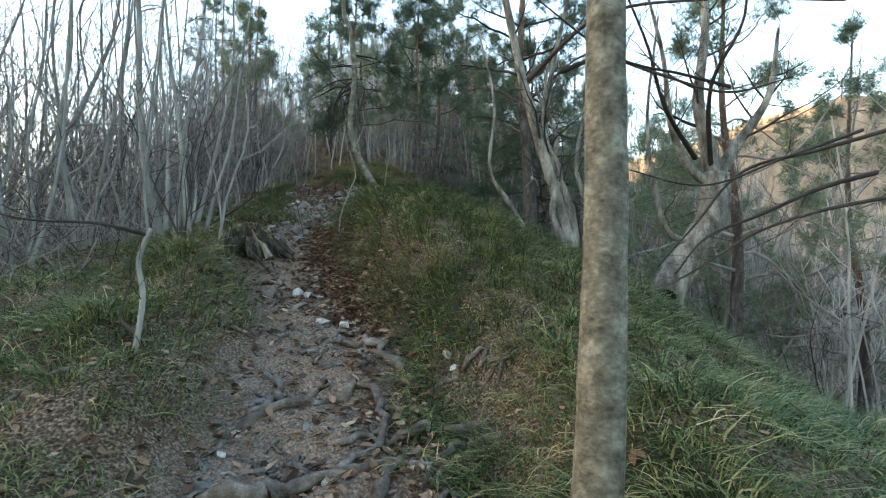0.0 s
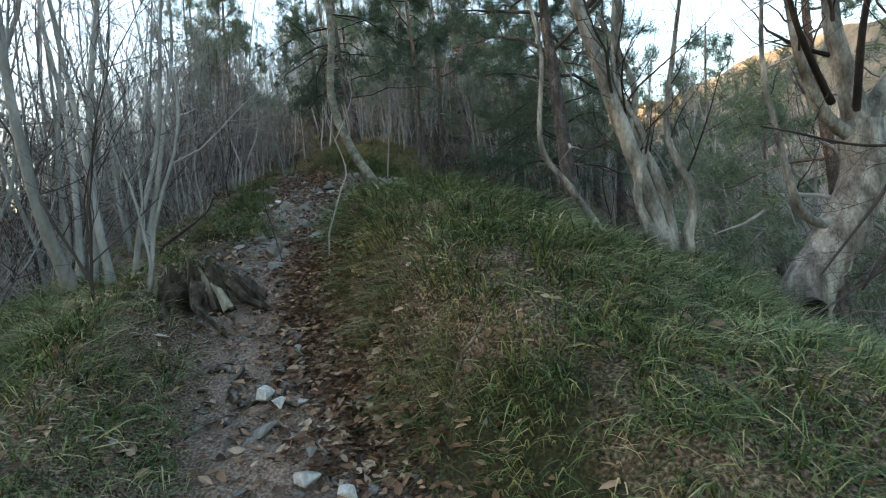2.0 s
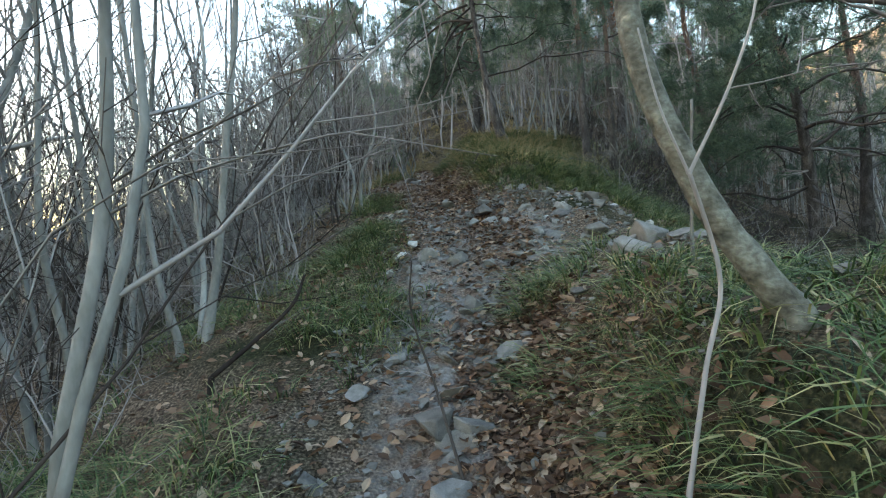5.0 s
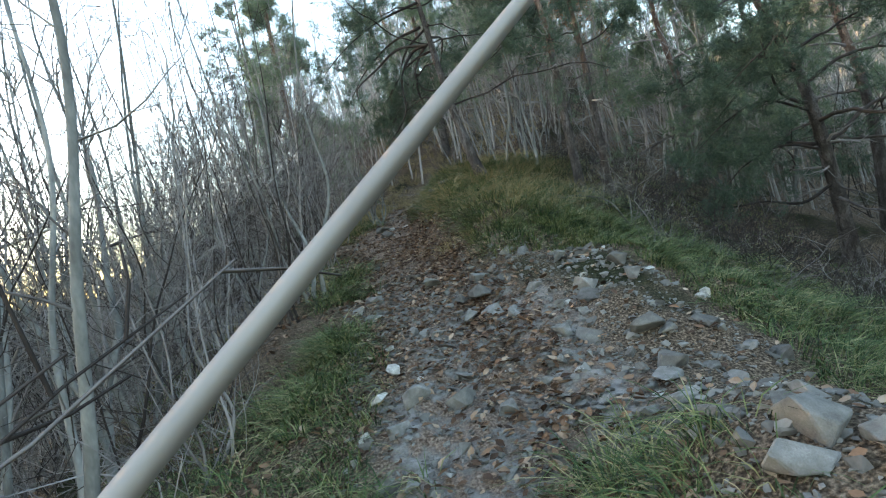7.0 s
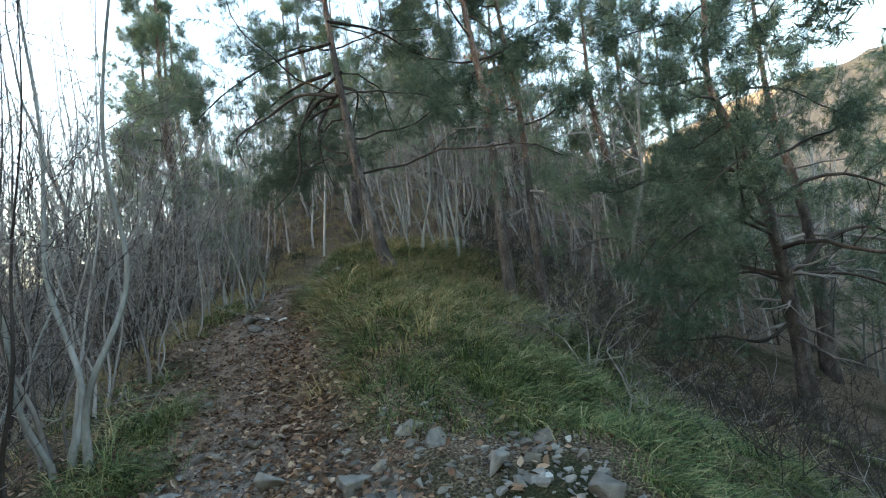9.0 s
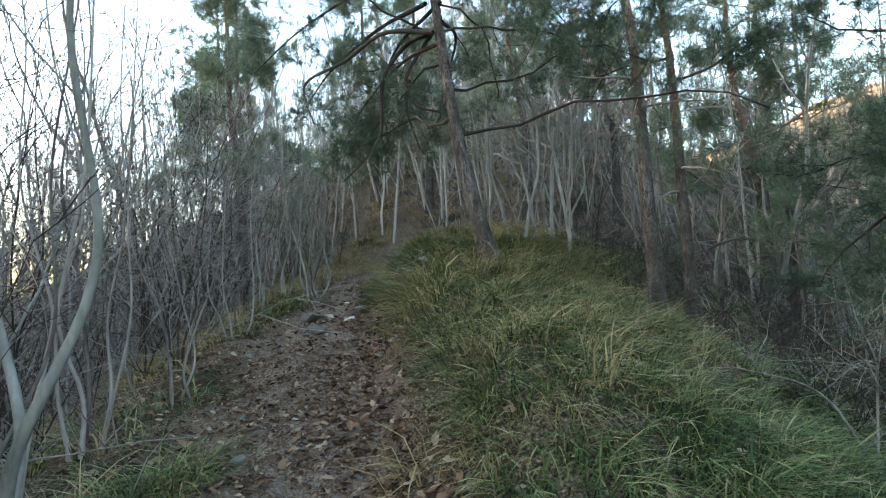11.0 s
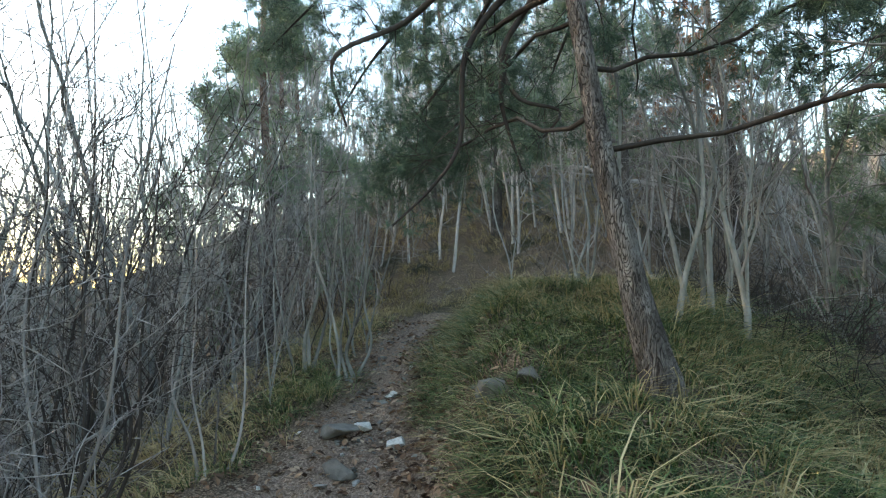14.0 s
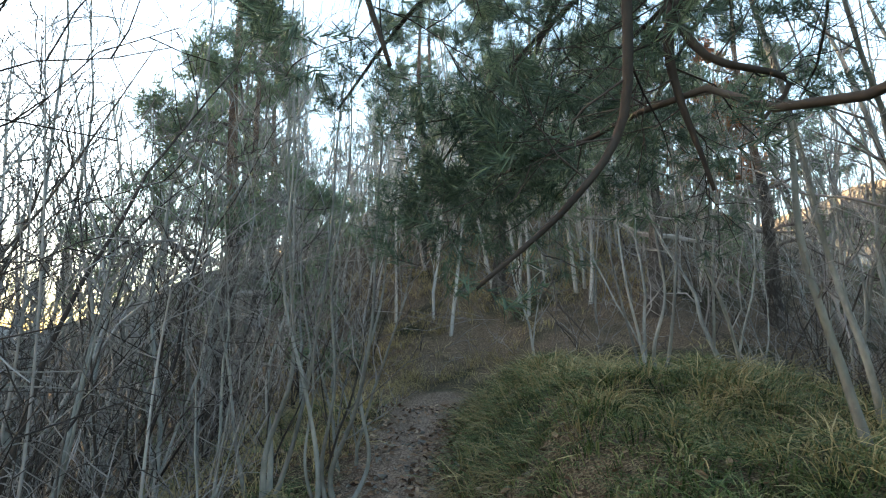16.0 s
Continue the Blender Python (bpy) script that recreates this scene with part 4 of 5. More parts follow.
set_tree("forked_sapling", -0.93, 6.2, "thin forked sapling growing out of the grass", [
    ([(-0.1, -0.1, 0), (0.0, 0, 0.35), (0.06, 0.05, 0.55), (0.0, 0, 0.8)], 0.0065, 0.005, 0, 0, "trunk"),
    ([(0.0, 0, 0.79), (0.1, 0, 0.98), (0.16, 0, 1.15), (0.14, 0, 1.3)], 0.0045, 0.002, 5, 0.25, "limb"),
    ([(0.0, 0, 0.79), (-0.05, 0, 0.95), (-0.08, 0, 1.12)], 0.004, 0.002, 0, 0, "limb")], BARK_TWIG, 22, "sapling")
set_tree("bare_stick", -0.64, 7.42, "bare broken upright stick in the grass", [([(0, 0, 0), (0.02, 0.02, 0.3), (0.07, 0.08, 0.74)], 0.0085, 0.006, 0, 0, "stem")], BARK_PALE, 23, "stick")
set_tree("dark_stick", -1.75, 6.9, "dark thin sapling stem beside the path", [([(0.15, -0.1, 0), (0.05, 0, 0.35), (-0.02, 0, 0.65), (0.0, 0, 0.85)], 0.007, 0.003, 4, 0.2, "stem")], BARK_DARK, 24, "stick")

# pale young trees behind the ridge-top pine
for k, (sx, sy, kind, size, tilt) in enumerate(((-0.93, 16.6, 0, 0.9, 3), (-1.16, 16.95, 4, 0.9, -9), (-1.4, 18.3, 1, 0.7, -4), (-4.5, 17.9, 6, 0.75, 8), (-4.6, 17.8, 3, 0.7, -4), (-4.4, 17.95, 1, 0.62, 2), (-2.55, 5.6, 5, 0.95, -13), (-2.3, 5.75, 6, 0.9, -9), (-2.75, 5.9, 3, 0.9, -16),
                                                (-4.96, 17.4, 5, 0.8, -6), (-5.1, 17.1, 6, 0.7, 3), (-4.7, 16.4, 7, 0.9, 4), (-1.9, 19.5, 4, 0.8, 5), (-0.2, 19.0, 0, 0.8, -5), (-0.8, 20.2, 2, 0.7, 4))):
    sapling(kind, sx, sy, 40 * k, size, (0, tilt), "bare forked sapling on the grassy ridge", "saplings by the ridge-top pine")


def stem_clump(x, y, seed, stems, height, radius, bark=None):
    """A coppiced tree: several smooth stems from one foot, swept at the base."""
    rng = np.random.default_rng(seed)
    drawn = []
    for k in range(stems):
        a = k * 6.28 / stems + rng.normal(0, 0.3)
        h = height * rng.uniform(0.75, 1.1)
        r = radius * rng.uniform(0.6, 1.1)
        fx, fy = 0.09 * math.cos(a), 0.09 * math.sin(a)
        out = rng.uniform(0.06, 0.15) * h
        ctrl = [(fx, fy, 0)]
        for f in (0.1, 0.25, 0.45, 0.7, 1.0):
            ctrl.append((fx + out * math.cos(a) * f ** 0.7 + rng.normal(0, 0.05), fy + out * math.sin(a) * f ** 0.7 + rng.normal(0, 0.05), h * f))
        drawn.append((ctrl, r, r * 0.16, 8, 1.05, "stem"))
    set_tree("coppiced_tree", x, y, "smooth grey many-stemmed bare tree on the slope" if bark is None else "thin many-stemmed bare shrub below the path", drawn, bark or BARK_GREY, seed, "tree", bark)


for k, (cx, cy, count, high, thick) in enumerate(((-3.1, 6.25, 3, 6.0, 0.05), (-2.68, 6.1, 2, 5.6, 0.036), (-3.78, 8.35, 3, 5.8, 0.038), (-4.35, 7.7, 3, 6.2, 0.034), (-4.4, 6.7, 4, 6.4, 0.04), (-4.9, 8.9, 4, 6.6, 0.04), (-4.0, 5.2, 3, 6.0, 0.036), (-3.7, 11.7, 3, 4.6, 0.03),
                                                  (-5.1, 10.6, 4, 5.6, 0.034), (-4.33, 17.15, 5, 3.4, 0.02), (-4.85, 17.3, 4, 3.6, 0.022), (-1.55, 16.4, 2, 3.8, 0.03), (-1.15, 16.95, 2, 4.6, 0.034), (-0.75, 17.6, 4, 3.6, 0.022), (-2.0, 18.6, 4, 3.4, 0.02))):
    stem_clump(cx, cy, 300 + k, count, high, thick)
for k, (cx, cy, count, high, thick) in enumerate(((-3.85, 11.3, 4, 3.4, 0.015), (-4.0, 12.0, 5, 3.8, 0.018), (-4.3, 10.8, 4, 3.6, 0.018), (-4.1, 10.1, 3, 3.0, 0.013), (-4.3, 12.9, 5, 3.4, 0.016), (-4.15, 13.6, 4, 2.8, 0.013),
                                                  (-4.7, 14.5, 5, 2.8, 0.014), (-4.6, 15.4, 4, 2.4, 0.012), (-3.5, 9.2, 4, 3.4, 0.015), (-5.4, 13.4, 5, 3.8, 0.018))):
    stem_clump(cx, cy, 400 + k, count, high, thick, BARK_DARK if k % 3 == 0 else BARK_TWIG)


# ---- the rotten stump ----
def stump():
    rng = np.random.default_rng(6)
    x, y = -2.0, 5.98
    ob = thing("tree_stump", (x, y, gz(x, y)), "rotten jagged tree stump with torn roots at the path's edge", "stump", turn=20)
    b = Buf()
    n, rings = 60, 12
    a = np.arange(n) * 2 * math.pi / n
    ridge = 0.07 * np.sin(a * 5 + 0.7) + 0.05 * np.sin(a * 9 + 2.0) + 0.035 * np.sin(a * 17)
    top = 0.2 + 0.1 * np.sin(a + 2.6) + 0.06 * rng.random(n) + 0.03 * np.sin(a * 7)
    out, inn = [], []
    for k in range(rings):
        t = k / (rings - 1)
        r = (0.36 - 0.19 * t ** 0.6) + ridge * (1.15 - 0.95 * t) + 0.014 * rng.standard_normal(n)
        lean = -0.06 * t
        out.append(np.stack([r * np.cos(a) + lean, r * 0.82 * np.sin(a), -0.16 + (top + 0.16) * t + 0.012 * rng.standard_normal(n)], -1))
        ri = (0.1 + 0.05 * t) + ridge * 0.3 + 0.012 * rng.standard_normal(n)
        inn.append(np.stack([ri * np.cos(a) + lean, ri * 0.82 * np.sin(a), 0.06 + (top * 0.94 - 0.06) * t], -1))
    v = np.concatenate(out + inn[::-1])
    i, j = np.meshgrid(np.arange(2 * rings - 1), np.arange(n), indexing="ij")
    q = np.stack([i * n + j, i * n + (j + 1) % n, (i + 1) * n + (j + 1) % n, (i + 1) * n + j], -1).reshape(-1, 4)
    b.add(v, [q])
    b.add([(0.14 * math.cos(t), 0.12 * math.sin(t), 0.07) for t in a], [np.arange(n)[None]])
    part("shell", b, [ROTTEN], ob, smooth=False)
    for k in range(34):
        s = Buf()
        t = rng.uniform(0, 6.28)
        r = rng.uniform(0.15, 0.33)
        h = rng.uniform(0.14, 0.34) * (1.2 - r)
        s.tube([(r * 1.3 * math.cos(t), r * 1.1 * math.sin(t), -0.04), (r * math.cos(t) - 0.03, r * 0.9 * math.sin(t), h * 0.6), (r * 0.85 * math.cos(t) - 0.06, r * 0.8 * math.sin(t), h)], [0.045, 0.026, 0.004], 5, rough=0.3, rng=rng)
        part("splinter", s, [PALE_ROT if k % 3 == 0 else ROTTEN], ob, smooth=False)
    for k in range(9):
        s = Buf()
        t = k * 0.7 + rng.normal(0, 0.2)
        f = rng.uniform(0.85, 1.25)
        s.tube([(0.28 * math.cos(t), 0.24 * math.sin(t), 0.16), (0.44 * math.cos(t), 0.4 * math.sin(t), 0.02), (0.56 * f * math.cos(t + 0.15), 0.5 * f * math.sin(t + 0.15), -0.05), (0.75 * f * math.cos(t + 0.3), 0.66 * f * math.sin(t + 0.3), -0.2)], [0.045, 0.03, 0.018, 0.006], 7, rough=0.28, rng=rng)
        part("root", s, [ROTTEN], ob, smooth=False)


stump()


# ---- roots over the path ----
def path_root(pts, r, label="knotty bare root crossing the worn path"):
    rng = np.random.default_rng(int(abs(pts[0][0] * 1000)) + 1)
    c = through_points([(x + 0.1 + 0.02 * y, y, 0) for x, y in pts], 26)
    c[:, :2] += 0.02 * rng.standard_normal((26, 2))
    z = land(c[:, 0], c[:, 1])[0]
    s = np.linspace(0, 1, 26)
    c[:, 2] = z + r * 0.7 + 0.012 * np.sin(s * 17) - 0.09 * (np.abs(s - 0.5) * 2) ** 6
    o = c[0].copy()
    b = Buf()
    b.tube(c - o, r * (1 - 0.6 * s) * (1 + 0.2 * rng.standard_normal(26)), 8, rough=0.12, rng=rng)
    ob = new("root", b.mesh("root", [ROOT]))
    ob.matrix_basis = pose(*o)
    tagged(ob, label, "root", "roots across the path")


for pts, r in (([(-0.2, 3.15), (-0.5, 3.5), (-0.9, 3.55)], 0.035), ([(-1.15, 2.6), (-0.8, 2.75), (-0.45, 2.95), (-0.3, 2.6), (-0.5, 2.25), (-0.75, 2.05)], 0.032), ([(-1.1, 2.1), (-0.8, 2.0), (-0.55, 2.15), (-0.2, 2.3), (0.1, 2.2)], 0.035),
               ([(0.25, 2.55), (-0.05, 2.6), (-0.3, 2.5), (-0.6, 2.4)], 0.03), ([(0.35, 2.4), (0.1, 2.45), (0.0, 2.15), (0.05, 1.8)], 0.025), ([(-0.2, 2.35), (-0.25, 2.0), (-0.1, 1.7), (-0.2, 1.4)], 0.028),
               ([(-1.2, 3.3), (-0.95, 3.0), (-1.0, 2.7), (-1.2, 2.4)], 0.03), ([(-0.1, 2.95), (0.2, 3.0), (0.35, 2.75)], 0.022), ([(-1.55, 4.75), (-1.35, 4.6), (-1.1, 4.75)], 0.025), ([(-1.05, 1.7), (-0.7, 1.55), (-0.4, 1.65)], 0.03),
               ([(-1.15, 5.1), (-1.35, 5.35), (-1.3, 5.7)], 0.02), ([(-3.3, 11.6), (-2.95, 11.75), (-2.7, 11.65)], 0.025), ([(-1.9, 4.85), (-1.65, 4.9), (-1.45, 4.7)], 0.022), ([(-0.95, 3.7), (-0.7, 3.75), (-0.45, 3.6)], 0.02)):
    path_root(pts, r * 1.1)


def small_roots():
    rng = np.random.default_rng(52)
    for _ in range(26):
        y = rng.uniform(0.9, 4.3)
        x = path_x(y) - 0.1 + rng.normal(0, 0.38)
        a = rng.normal(0, 0.5) + (math.pi if rng.random() < 0.5 else 0)
        pts = [(x, y)]
        for _ in range(3):
            a += rng.normal(0, 0.5)
            step = rng.uniform(0.12, 0.24)
            pts.append((pts[-1][0] + step * math.cos(a), pts[-1][1] + step * math.sin(a)))
        path_root(pts, rng.uniform(0.008, 0.022), "thin twisted root bared on the worn path")


small_roots()


# ---- stones ----
def rock_mesh(seed, flat=0.6, points=11, material=None):
    rng = np.random.default_rng(seed)
    bm = bmesh.new()
    for p in rng.standard_normal((points, 3)):
        p = unit(np.sign(p) * np.abs(p) ** 0.55) * rng.uniform(0.7, 1.0) * (0.5, 0.4, 0.5 * flat)
        bm.verts.new(p)
    bmesh.ops.convex_hull(bm, input=list(bm.verts))
    bmesh.ops.delete(bm, geom=[v for v in bm.verts if not v.link_faces], context="VERTS")
    if points > 8:
        bmesh.ops.bevel(bm, geom=list(bm.edges), offset=0.018, segments=1, affect="EDGES")
    me = bpy.data.meshes.new("stone")
    bm.to_mesh(me)
    bm.free()
    me.materials.append(material or STONE)
    return me


ROCKS = [rock_mesh(s, f) for s, f in zip(range(40, 52), (0.5, 0.65, 0.8, 0.45, 0.6, 0.7, 0.4, 0.55, 0.65, 0.9, 0.5, 0.6))]
PALE = [rock_mesh(s, f, 12, STONE_PALE) for s, f in zip(range(60, 65), (0.5, 0.7, 0.4, 0.8, 0.55))]


def stone(me, x, y, size, turn, tilt=(0, 0), sunk=0.15, label="grey angular limestone lying on the path", group="stones on the path"):
    h = max(v.co.z for v in me.vertices) * size
    ob = new("stone", me)
    ob.matrix_basis = pose(x, y, gz(x, y) + h * (1 - 2 * sunk), tilt[0], tilt[1], turn) @ Matrix.Scale(size, 4)
    tagged(ob, label, "stone", group)


for x, y, s, p in ((-0.75, 3.98, 0.17, 0), (-0.57, 3.84, 0.12, 1), (-1.11, 4.57, 0.15, 3), (-1.0, 4.45, 0.13, 1), (-0.9, 4.5, 0.1, 4), (-1.05, 4.35, 0.09, 2), (-0.88, 4.3, 0.08, 0), (0.18, 3.16, 0.11, 1), (-1.94, 5.2, 0.13, 2), (-3.47, 15.73, 0.22, 0),
                   (-3.76, 16.65, 0.16, 2), (-3.81, 16.05, 0.2, 4), (-0.58, 10.5, 0.12, 0), (-0.29, 10.28, 0.13, 3), (-0.35, 10.2, 0.12, 1), (-1.25, 10.1, 0.12, 2), (-1.07, 10.45, 0.11, 4), (-2.46, 9.33, 0.2, 2), (-2.43, 9.65, 0.18, 4), (-5.8, 17.65, 0.14, 0)):
    stone(PALE[p], x, y, s, (x * 977 + y * 331) % 360, (10 * math.sin(x * 9), 12 * math.cos(y * 7)), 0.12, "pale weathered limestone resting on the path")
stone(ROCKS[2], -2.75, 15.23, 0.34, 30, (10, 5), 0.36, "mossy grey boulder set in the grassy bank", "boulders")
stone(ROCKS[9], -2.55, 15.12, 0.22, 110, (0, 15), 0.36, "mossy grey boulder set in the grassy bank", "boulders")
stone(ROCKS[4], -3.88, 15.85, 0.4, 60, (5, 5), 0.25)
stone(ROCKS[0], -3.7, 15.35, 0.36, 160, (8, -5), 0.25)


def scatter_stones():
    rng = np.random.default_rng(4)
    for _ in range(300):
        y = rng.choice([rng.uniform(1.2, 8), rng.uniform(7.6, 11.5), rng.uniform(7.6, 11.5), rng.uniform(8.2, 11.4), rng.uniform(11, 19)])
        d = rng.normal(0.0, 0.33) if not 7.8 < y < 11.6 else rng.uniform(-0.6, 1.8)
        rocky = 6.6 < y < 11.5
        size = (rng.gamma(2.2, 0.05) + 0.06) if rocky else (rng.gamma(2.0, 0.025) + 0.04)
        me = PALE[rng.integers(0, 5)] if size < 0.12 and rng.random() < 0.12 else ROCKS[rng.integers(0, 12)]
        stone(me, path_x(y) + d, y, min(size, 0.3 if y < 11.3 else 0.1), rng.uniform(0, 360), (rng.normal(0, 14), rng.normal(0, 14)), rng.uniform(0.3, 0.48))
    b = Buf()
    kinds = []
    for k in range(8):
        me = rock_mesh(90 + k, rng.uniform(0.4, 0.9), 8)
        v = np.array([q.co[:] for q in me.vertices])
        f = {}
        for p in me.polygons:
            f.setdefault(len(p.vertices), []).append(list(p.vertices))
        kinds.append((v, list(f.values())))
        bpy.data.meshes.remove(me)
    for _ in range(6500):
        y = rng.choice([rng.uniform(0.5, 20), rng.uniform(6.5, 11.5), rng.uniform(7.5, 11.5)])
        rocky = 6.8 < y < 11.5
        d = rng.normal(0.1, 0.42) if not rocky else rng.uniform(-0.7, 1.8)
        x = path_x(y) + d
        v, f = kinds[rng.integers(0, 8)]
        s = rng.gamma(2.2, 0.015) + 0.012
        t = rng.uniform(0, 6.28)
        R = np.array([[math.cos(t), -math.sin(t), 0], [math.sin(t), math.cos(t), 0], [0, 0, 1]])
        b.add(v @ R.T * s + (x, y, gz(x, y) + s * 0.1), f)
    tagged(new("gravel", b.mesh("gravel", [STONE], False)), "loose grey gravel and stone chips on the path", "gravel", kind="stuff")


scatter_stones()


# ---- a rusty-leaved tree and a dead bush ----
def rusty_tree(x, y, h, seed):
    rng = np.random.default_rng(seed)
    ob = thing("rusty_tree", (x, y, gz(x, y)), "small tree still holding rust-brown leaves", "tree")
    wood, tips = Buf(), []
    line = bent(rng, (0, 0, -0.1), (0, 0, 1), h, 9, 0.06, 0.05)
    wood.tube(line, np.linspace(0.06, 0.01, 10), 7)
    part("trunk", wood, [BARK_GREY], ob)
    crown = Buf()
    branchlets(crown, rng, line, 0.04, 2, 11, h * 0.4, 0.8, 0.1, 0.2, 0.3, 4, tips=tips)
    P = np.array([t[0] for t in tips]).repeat(7, 0)
    P = P + rng.normal(0, 0.09, P.shape)
    u = rng.standard_normal(P.shape) * 0.05
    w = rng.standard_normal(P.shape) * 0.04
    v = np.stack([P - u, P + w, P + u, P - w], 1).reshape(-1, 3)
    crown.add(v, [np.arange(len(v)).reshape(-1, 4)], 1)
    part("crown", crown, [BARK_TWIG, LEAF_RUST], ob, "rust-brown withered leaves", smooth=False)


rusty_tree(1.0, 26, 4.5, 3)
rusty_tree(2.6, 27.5, 4.0, 4)
set_tree("dead_bush", -0.25, 12.6, "dead grey bush with bare brittle twigs", [
    ([(0, 0, 0), (0.05, 0, 0.4), (0.0, -0.1, 0.6), (-0.12, -0.2, 0.8)], 0.007, 0.003, 11, 0.5, "stem"),
    ([(0, 0, 0), (0.15, 0, 0.35), (0.25, -0.1, 0.55), (0.42, -0.15, 0.65)], 0.007, 0.003, 11, 0.5, "stem"),
    ([(0, 0, 0.1), (-0.2, 0, 0.45), (-0.6, 0, 0.6)], 0.01, 0.003, 8, 0.4, "stem")], BARK_PALE, 31, "bush", BARK_PALE)
set_tree("fallen_branch", -2.75, 7.6, "broken dark branch leaning over the slope", [([(-0.35, -0.1, 0.0), (-0.1, -0.03, 0.18), (0.12, 0.03, 0.36), (0.2, 0.06, 0.52)], 0.016, 0.008, 4, 0.25, "stem")], BARK_DARK, 33, "branch")


# ---- grass ----
def blades(rng, base, lean, length, width, droop):
    """Arching blades of three pieces: arrays of feet, leanings, lengths."""
    k = len(base)
    lean = lean / (np.linalg.norm(lean, axis=1, keepdims=True) + 1e-9)
    side = np.stack([-lean[:, 1], lean[:, 0], 0.3 * rng.standard_normal(k)], -1)
    side /= np.linalg.norm(side, axis=1, keepdims=True) + 1e-9
    rows = []
    for s, w in ((0.0, 1.0), (0.38, 0.95), (0.72, 0.6), (1.0, 0.0)):
        out = lean * (length * (0.18 * s + 0.72 * s * s))[:, None]
        up = length * (0.95 * s - droop * s * s)
        c = base + out + np.array([0, 0, 1.0]) * up[:, None]
        rows.append((c - side * (width * w)[:, None], c + side * (width * w)[:, None]))
    v = np.stack([rows[0][0], rows[0][1], rows[1][0], rows[1][1], rows[2][0], rows[2][1], rows[3][0]], 1)
    o = (np.arange(k) * 7)[:, None]
    quads = np.concatenate([o + [0, 1, 3, 2], o + [2, 3, 5, 4]])
    return v.reshape(-1, 3), [quads, o + [4, 5, 6]]


def sow(name, label, seed, tufts, per, where, length, width, material, dry=False):
    rng = np.random.default_rng(seed)
    X, Y = where(rng, tufts)
    k = len(X)
    e = 0.15
    z = land(X, Y)[0]
    gx, gy = (land(X + e, Y)[0] - z) / e, (land(X, Y + e)[0] - z) / e
    fall = np.stack([-gx, -gy, 0 * gx], -1)
    size = rng.uniform(0.55, 1.45, k)
    r = rng.normal(0, 0.042, (k, per, 2))
    foot = np.stack([X[:, None] + r[..., 0], Y[:, None] + r[..., 1], np.zeros((k, per))], -1).reshape(-1, 3)
    foot[:, 2] = land(foot[:, 0], foot[:, 1])[0] - 0.015
    wind = np.repeat(rng.normal(0, 0.5, (k, 3)), per, 0)
    lean = np.concatenate([r.reshape(-1, 2) / 0.042, np.zeros((k * per, 1))], 1) * 0.8 + np.repeat(fall, per, 0) * 1.5 + wind + rng.normal(0, 0.35, (k * per, 3))
    lean[:, 2] = 0
    ln = np.repeat(size, per) * rng.uniform(*length, k * per)
    v, f = blades(rng, foot, lean, ln, rng.uniform(0.6, 1.2, k * per) * width, rng.uniform(0.35, 1.0, k * per))
    b = Buf()
    b.add(v, f)
    tagged(new(name, b.mesh(name, [material], False)), label, "grass", kind="stuff")


def on_bank(rng, n):
    y = rng.uniform(-0.5, 20, n * 3)
    d = rng.uniform(0.35, 4.0, n * 3)
    x = np.interp(y, LAND[:, 0], LAND[:, 1]) + d
    wear = land(x, y)[1]
    keep = 1.0 * fbm(x * 3.6, y * 3.6, 51, 2) + 0.78 - 0.12 * np.maximum(d - 2.2, 0)
    keep = keep - 1.3 * ((y > 7.6) & (y < 11.3) & (d < 1.9)) - 1.0 * ((y > 11.2) & (y < 14) & (d < 0.75)) - wear * 1.5
    keep = keep - 0.5 * ((y > 3.2) & (y < 7.5) & (d < 0.6))
    ok = rng.random(n * 3) < np.clip(keep * 2.2, 0, 1)
    return x[ok][:n], y[ok][:n]


def on_left(rng, n):
    y = rng.uniform(-0.5, 20, n * 5)
    d = -rng.uniform(0.45, 3.2, n * 5)
    x = np.interp(y, LAND[:, 0], LAND[:, 1]) + d
    wear = land(x, y)[1]
    keep = fbm(x * 0.9, y * 0.9, 61, 3) + 0.15 - wear * 1.5 + 0.5 * ((y > 8.2) & (y < 10.6) & (d > -1.25)) + 0.22 * (y < 9) + 0.25 * (y < 5)
    ok = rng.random(n * 5) < np.clip(keep * 1.7, 0, 1)
    return x[ok][:n], y[ok][:n]


def on_edge(rng, n):
    y = rng.uniform(12, 33, n * 3)
    d = rng.uniform(-3.5, 4.0, n * 3)
    x = np.interp(y, LAND[:, 0], LAND[:, 1]) + d
    keep = fbm(x * 0.7, y * 0.7, 71, 3) + 0.3 - land(x, y)[1] * 1.5
    ok = rng.random(n * 3) < np.clip(keep * 1.8, 0, 1)
    return x[ok][:n], y[ok][:n]


sow("bank_grass", "long drooping green grass matted over the bank", 1, 9200, 20, on_bank, (0.08, 0.25), 0.0032, GRASS)
sow("verge_grass", "thin grass and weeds on the slope below the path", 2, 3200, 15, on_left, (0.08, 0.26), 0.0031, GRASS)
sow("dry_grass", "straw-coloured dead grass on the ridge", 3, 3200, 13, on_edge, (0.15, 0.42), 0.0032, GRASS_DRY)


def on_slope(rng, n):
    y = rng.uniform(7, 19, n * 3)
    d = rng.uniform(2.2, 7.0, n * 3)
    x = np.interp(y, LAND[:, 0], LAND[:, 1]) + d
    ok = rng.random(n * 3) < np.clip(fbm(x * 0.9, y * 0.9, 81, 3) * 2 + 0.4, 0, 1)
    return x[ok][:n], y[ok][:n]


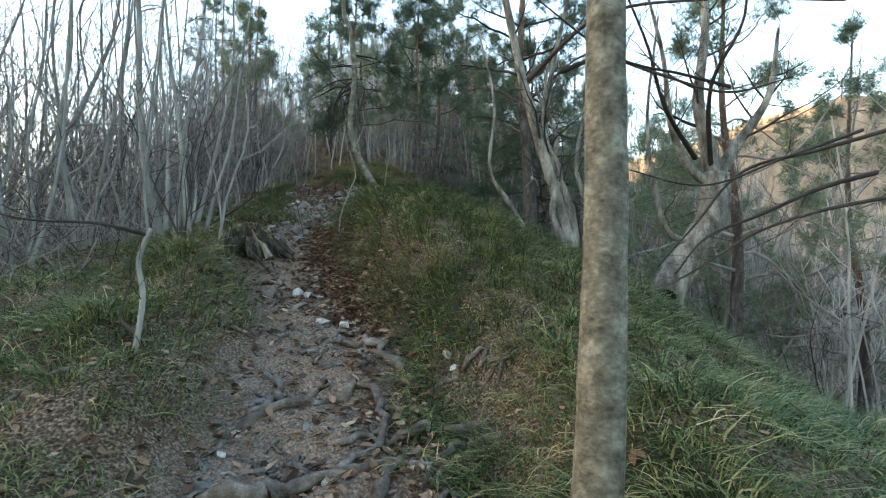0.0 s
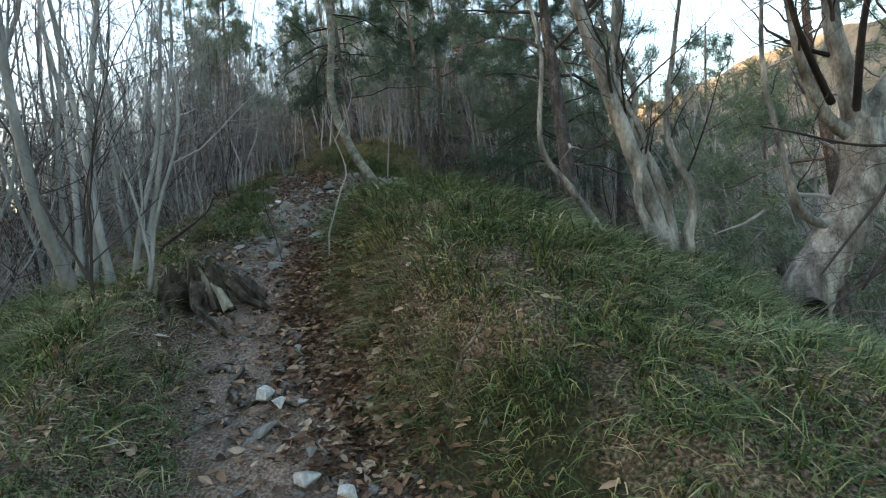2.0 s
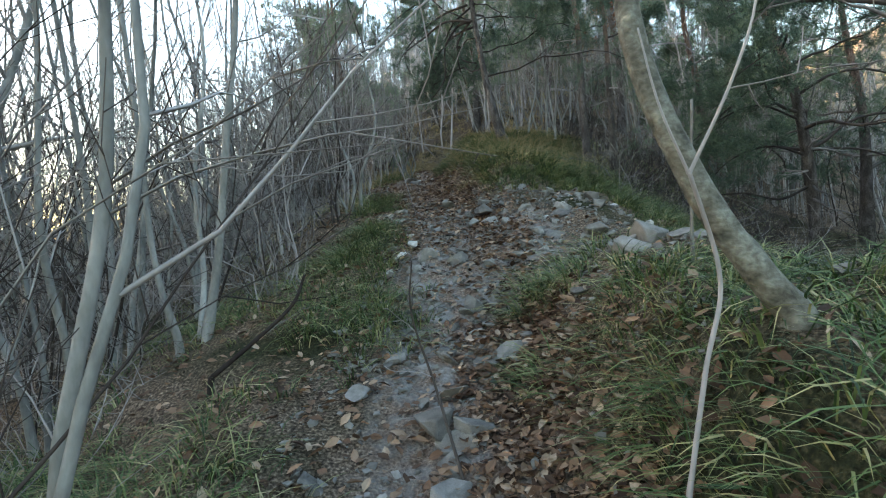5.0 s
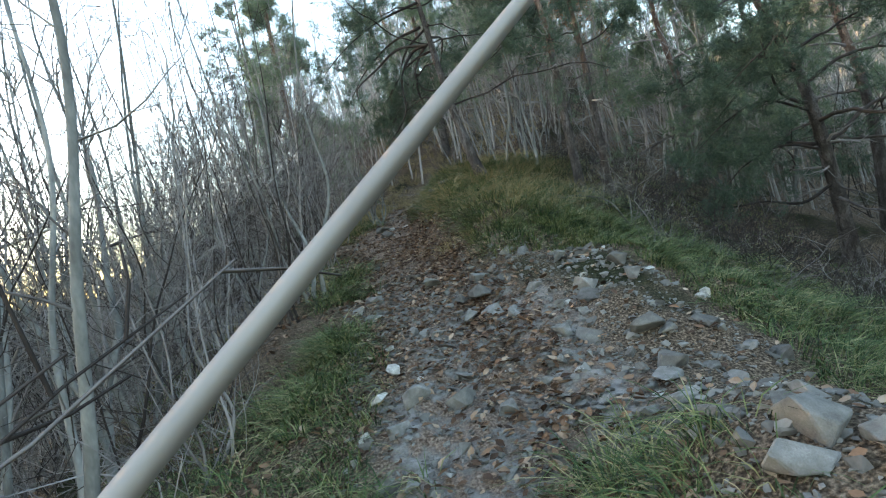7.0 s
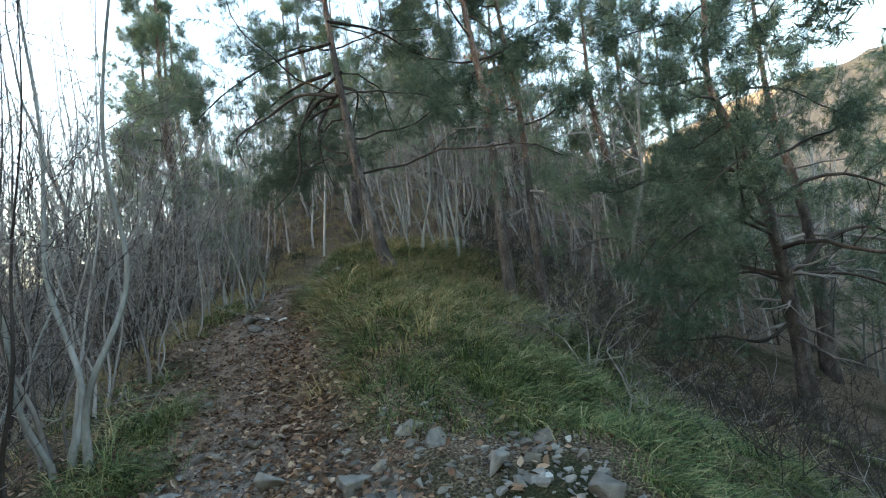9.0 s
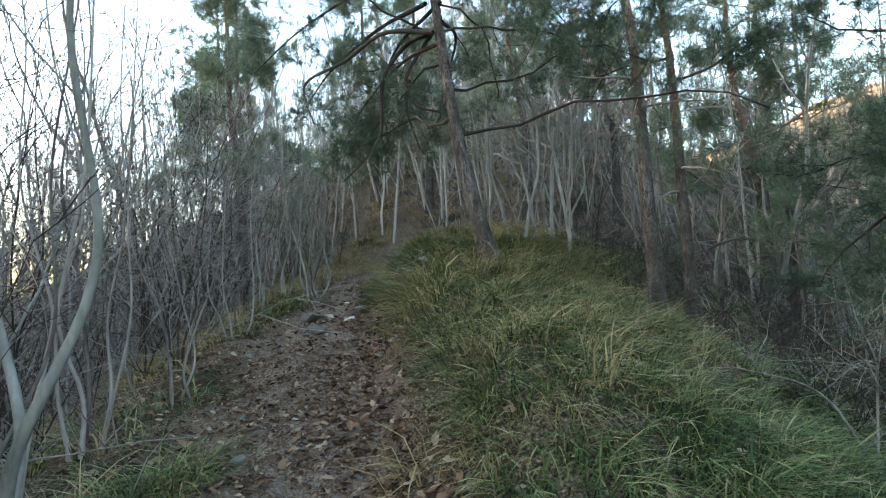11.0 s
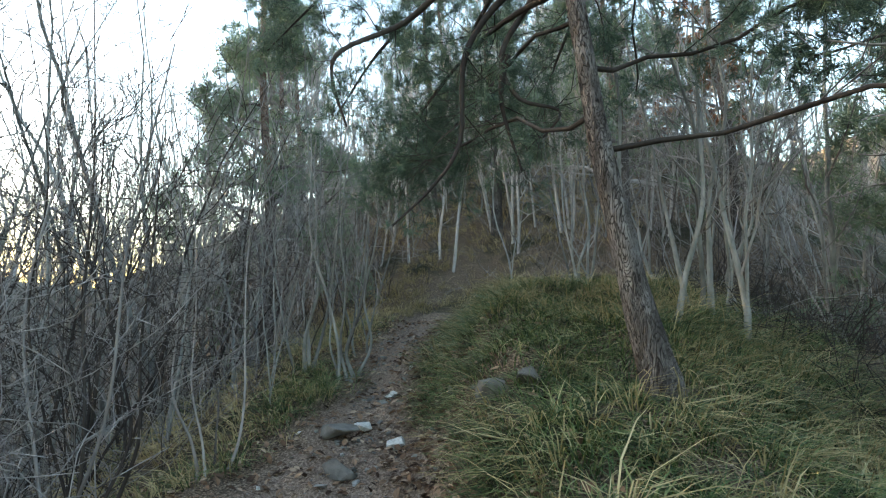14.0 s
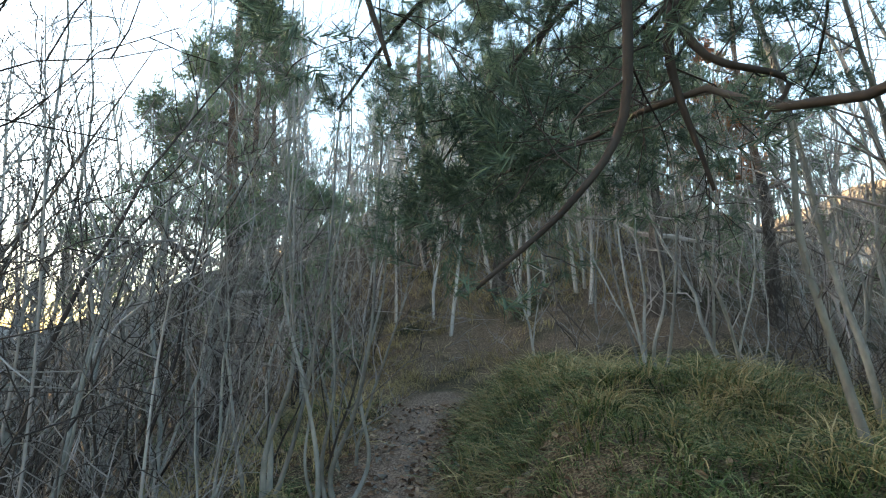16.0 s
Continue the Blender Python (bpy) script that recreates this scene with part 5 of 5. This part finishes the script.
sow("slope_grass", "thin dull grass tufts on the steep slope", 4, 1300, 13, on_slope, (0.1, 0.3), 0.004, GRASS)


def tussocks(rng, n):
    """Thick tufts at the path's edge."""
    spots = ((-2.95, 9.6, 0.26), (-3.05, 10.3, 0.18), (-3.35, 11.5, 0.22), (-3.5, 12.3, 0.2), (-2.0, 3.2, 0.3), (-2.3, 4.6, 0.3), (-2.35, 8.2, 0.35), (-4.6, 16.7, 0.3), (-1.2, 8.2, 0.3), (-0.9, 11.9, 0.35))
    x, y = [], []
    for sx, sy, r in spots:
        k = n // len(spots)
        x.append(sx + r * rng.standard_normal(k) * 0.6)
        y.append(sy + r * rng.standard_normal(k) * 0.8)
    return np.concatenate(x), np.concatenate(y)


sow("grass_tussocks", "thick drooping grass tufts edging the path", 5, 420, 22, tussocks, (0.14, 0.34), 0.003, GRASS)


# ---- dead leaves ----
def litter():
    rng = np.random.default_rng(12)
    n = 36000
    y = rng.uniform(0, 20, n)
    d = np.where(rng.random(n) < 0.35, rng.normal(0.45, 0.17, n), np.where(rng.random(n) < 0.75, rng.normal(-0.7, 0.9, n), rng.uniform(-0.6, 3.2, n)))
    edge = rng.random(n) < 0.2
    y = np.where(edge, rng.uniform(4.0, 8.2, n), y)
    d = np.where(edge, rng.normal(0.42, 0.17, n), d)
    trail = rng.random(n) < 0.2
    y = np.where(trail, rng.uniform(9.4, 14.5, n), y)
    d = np.where(trail, rng.normal(0.05, 0.42, n), d)
    x = np.interp(y, LAND[:, 0], LAND[:, 1]) + d
    z = land(x, y)[0] + 0.012 + 0.02 * rng.random(n)
    s = rng.uniform(0.013, 0.036, n) * np.where(trail, 0.6, 1.0)
    a = rng.uniform(0, 6.28, n)
    u = np.stack([np.cos(a), np.sin(a), rng.normal(0, 0.35, n)], -1)
    u /= np.linalg.norm(u, axis=1, keepdims=True)
    w = np.cross(u, np.stack([rng.normal(0, 0.4, n), rng.normal(0, 0.4, n), np.ones(n)], -1))
    w /= np.linalg.norm(w, axis=1, keepdims=True)
    up = np.cross(w, u)
    c = np.stack([x, y, z], -1)
    curl = rng.uniform(-0.1, 0.5, n)[:, None]
    S = s[:, None]
    v = np.stack([c - u * S, c - u * S * 0.3 + w * S * 0.55 + up * S * curl, c + u * S * 0.45 + w * S * 0.45 + up * S * curl, c + u * S * 1.15 + up * S * curl * 0.8,
                  c + u * S * 0.45 - w * S * 0.45 + up * S * curl, c - u * S * 0.3 - w * S * 0.55 + up * S * curl], 1).reshape(-1, 3)
    o = (np.arange(n) * 6)[:, None]
    b = Buf()
    b.add(v, [np.concatenate([o + [0, 1, 2, 3], o + [0, 3, 4, 5]])])
    tagged(new("leaf_litter", b.mesh("leaf_litter", [LEAF], False)), "curled brown dead leaves strewn over path and bank", "dead leaves", kind="stuff")


litter()
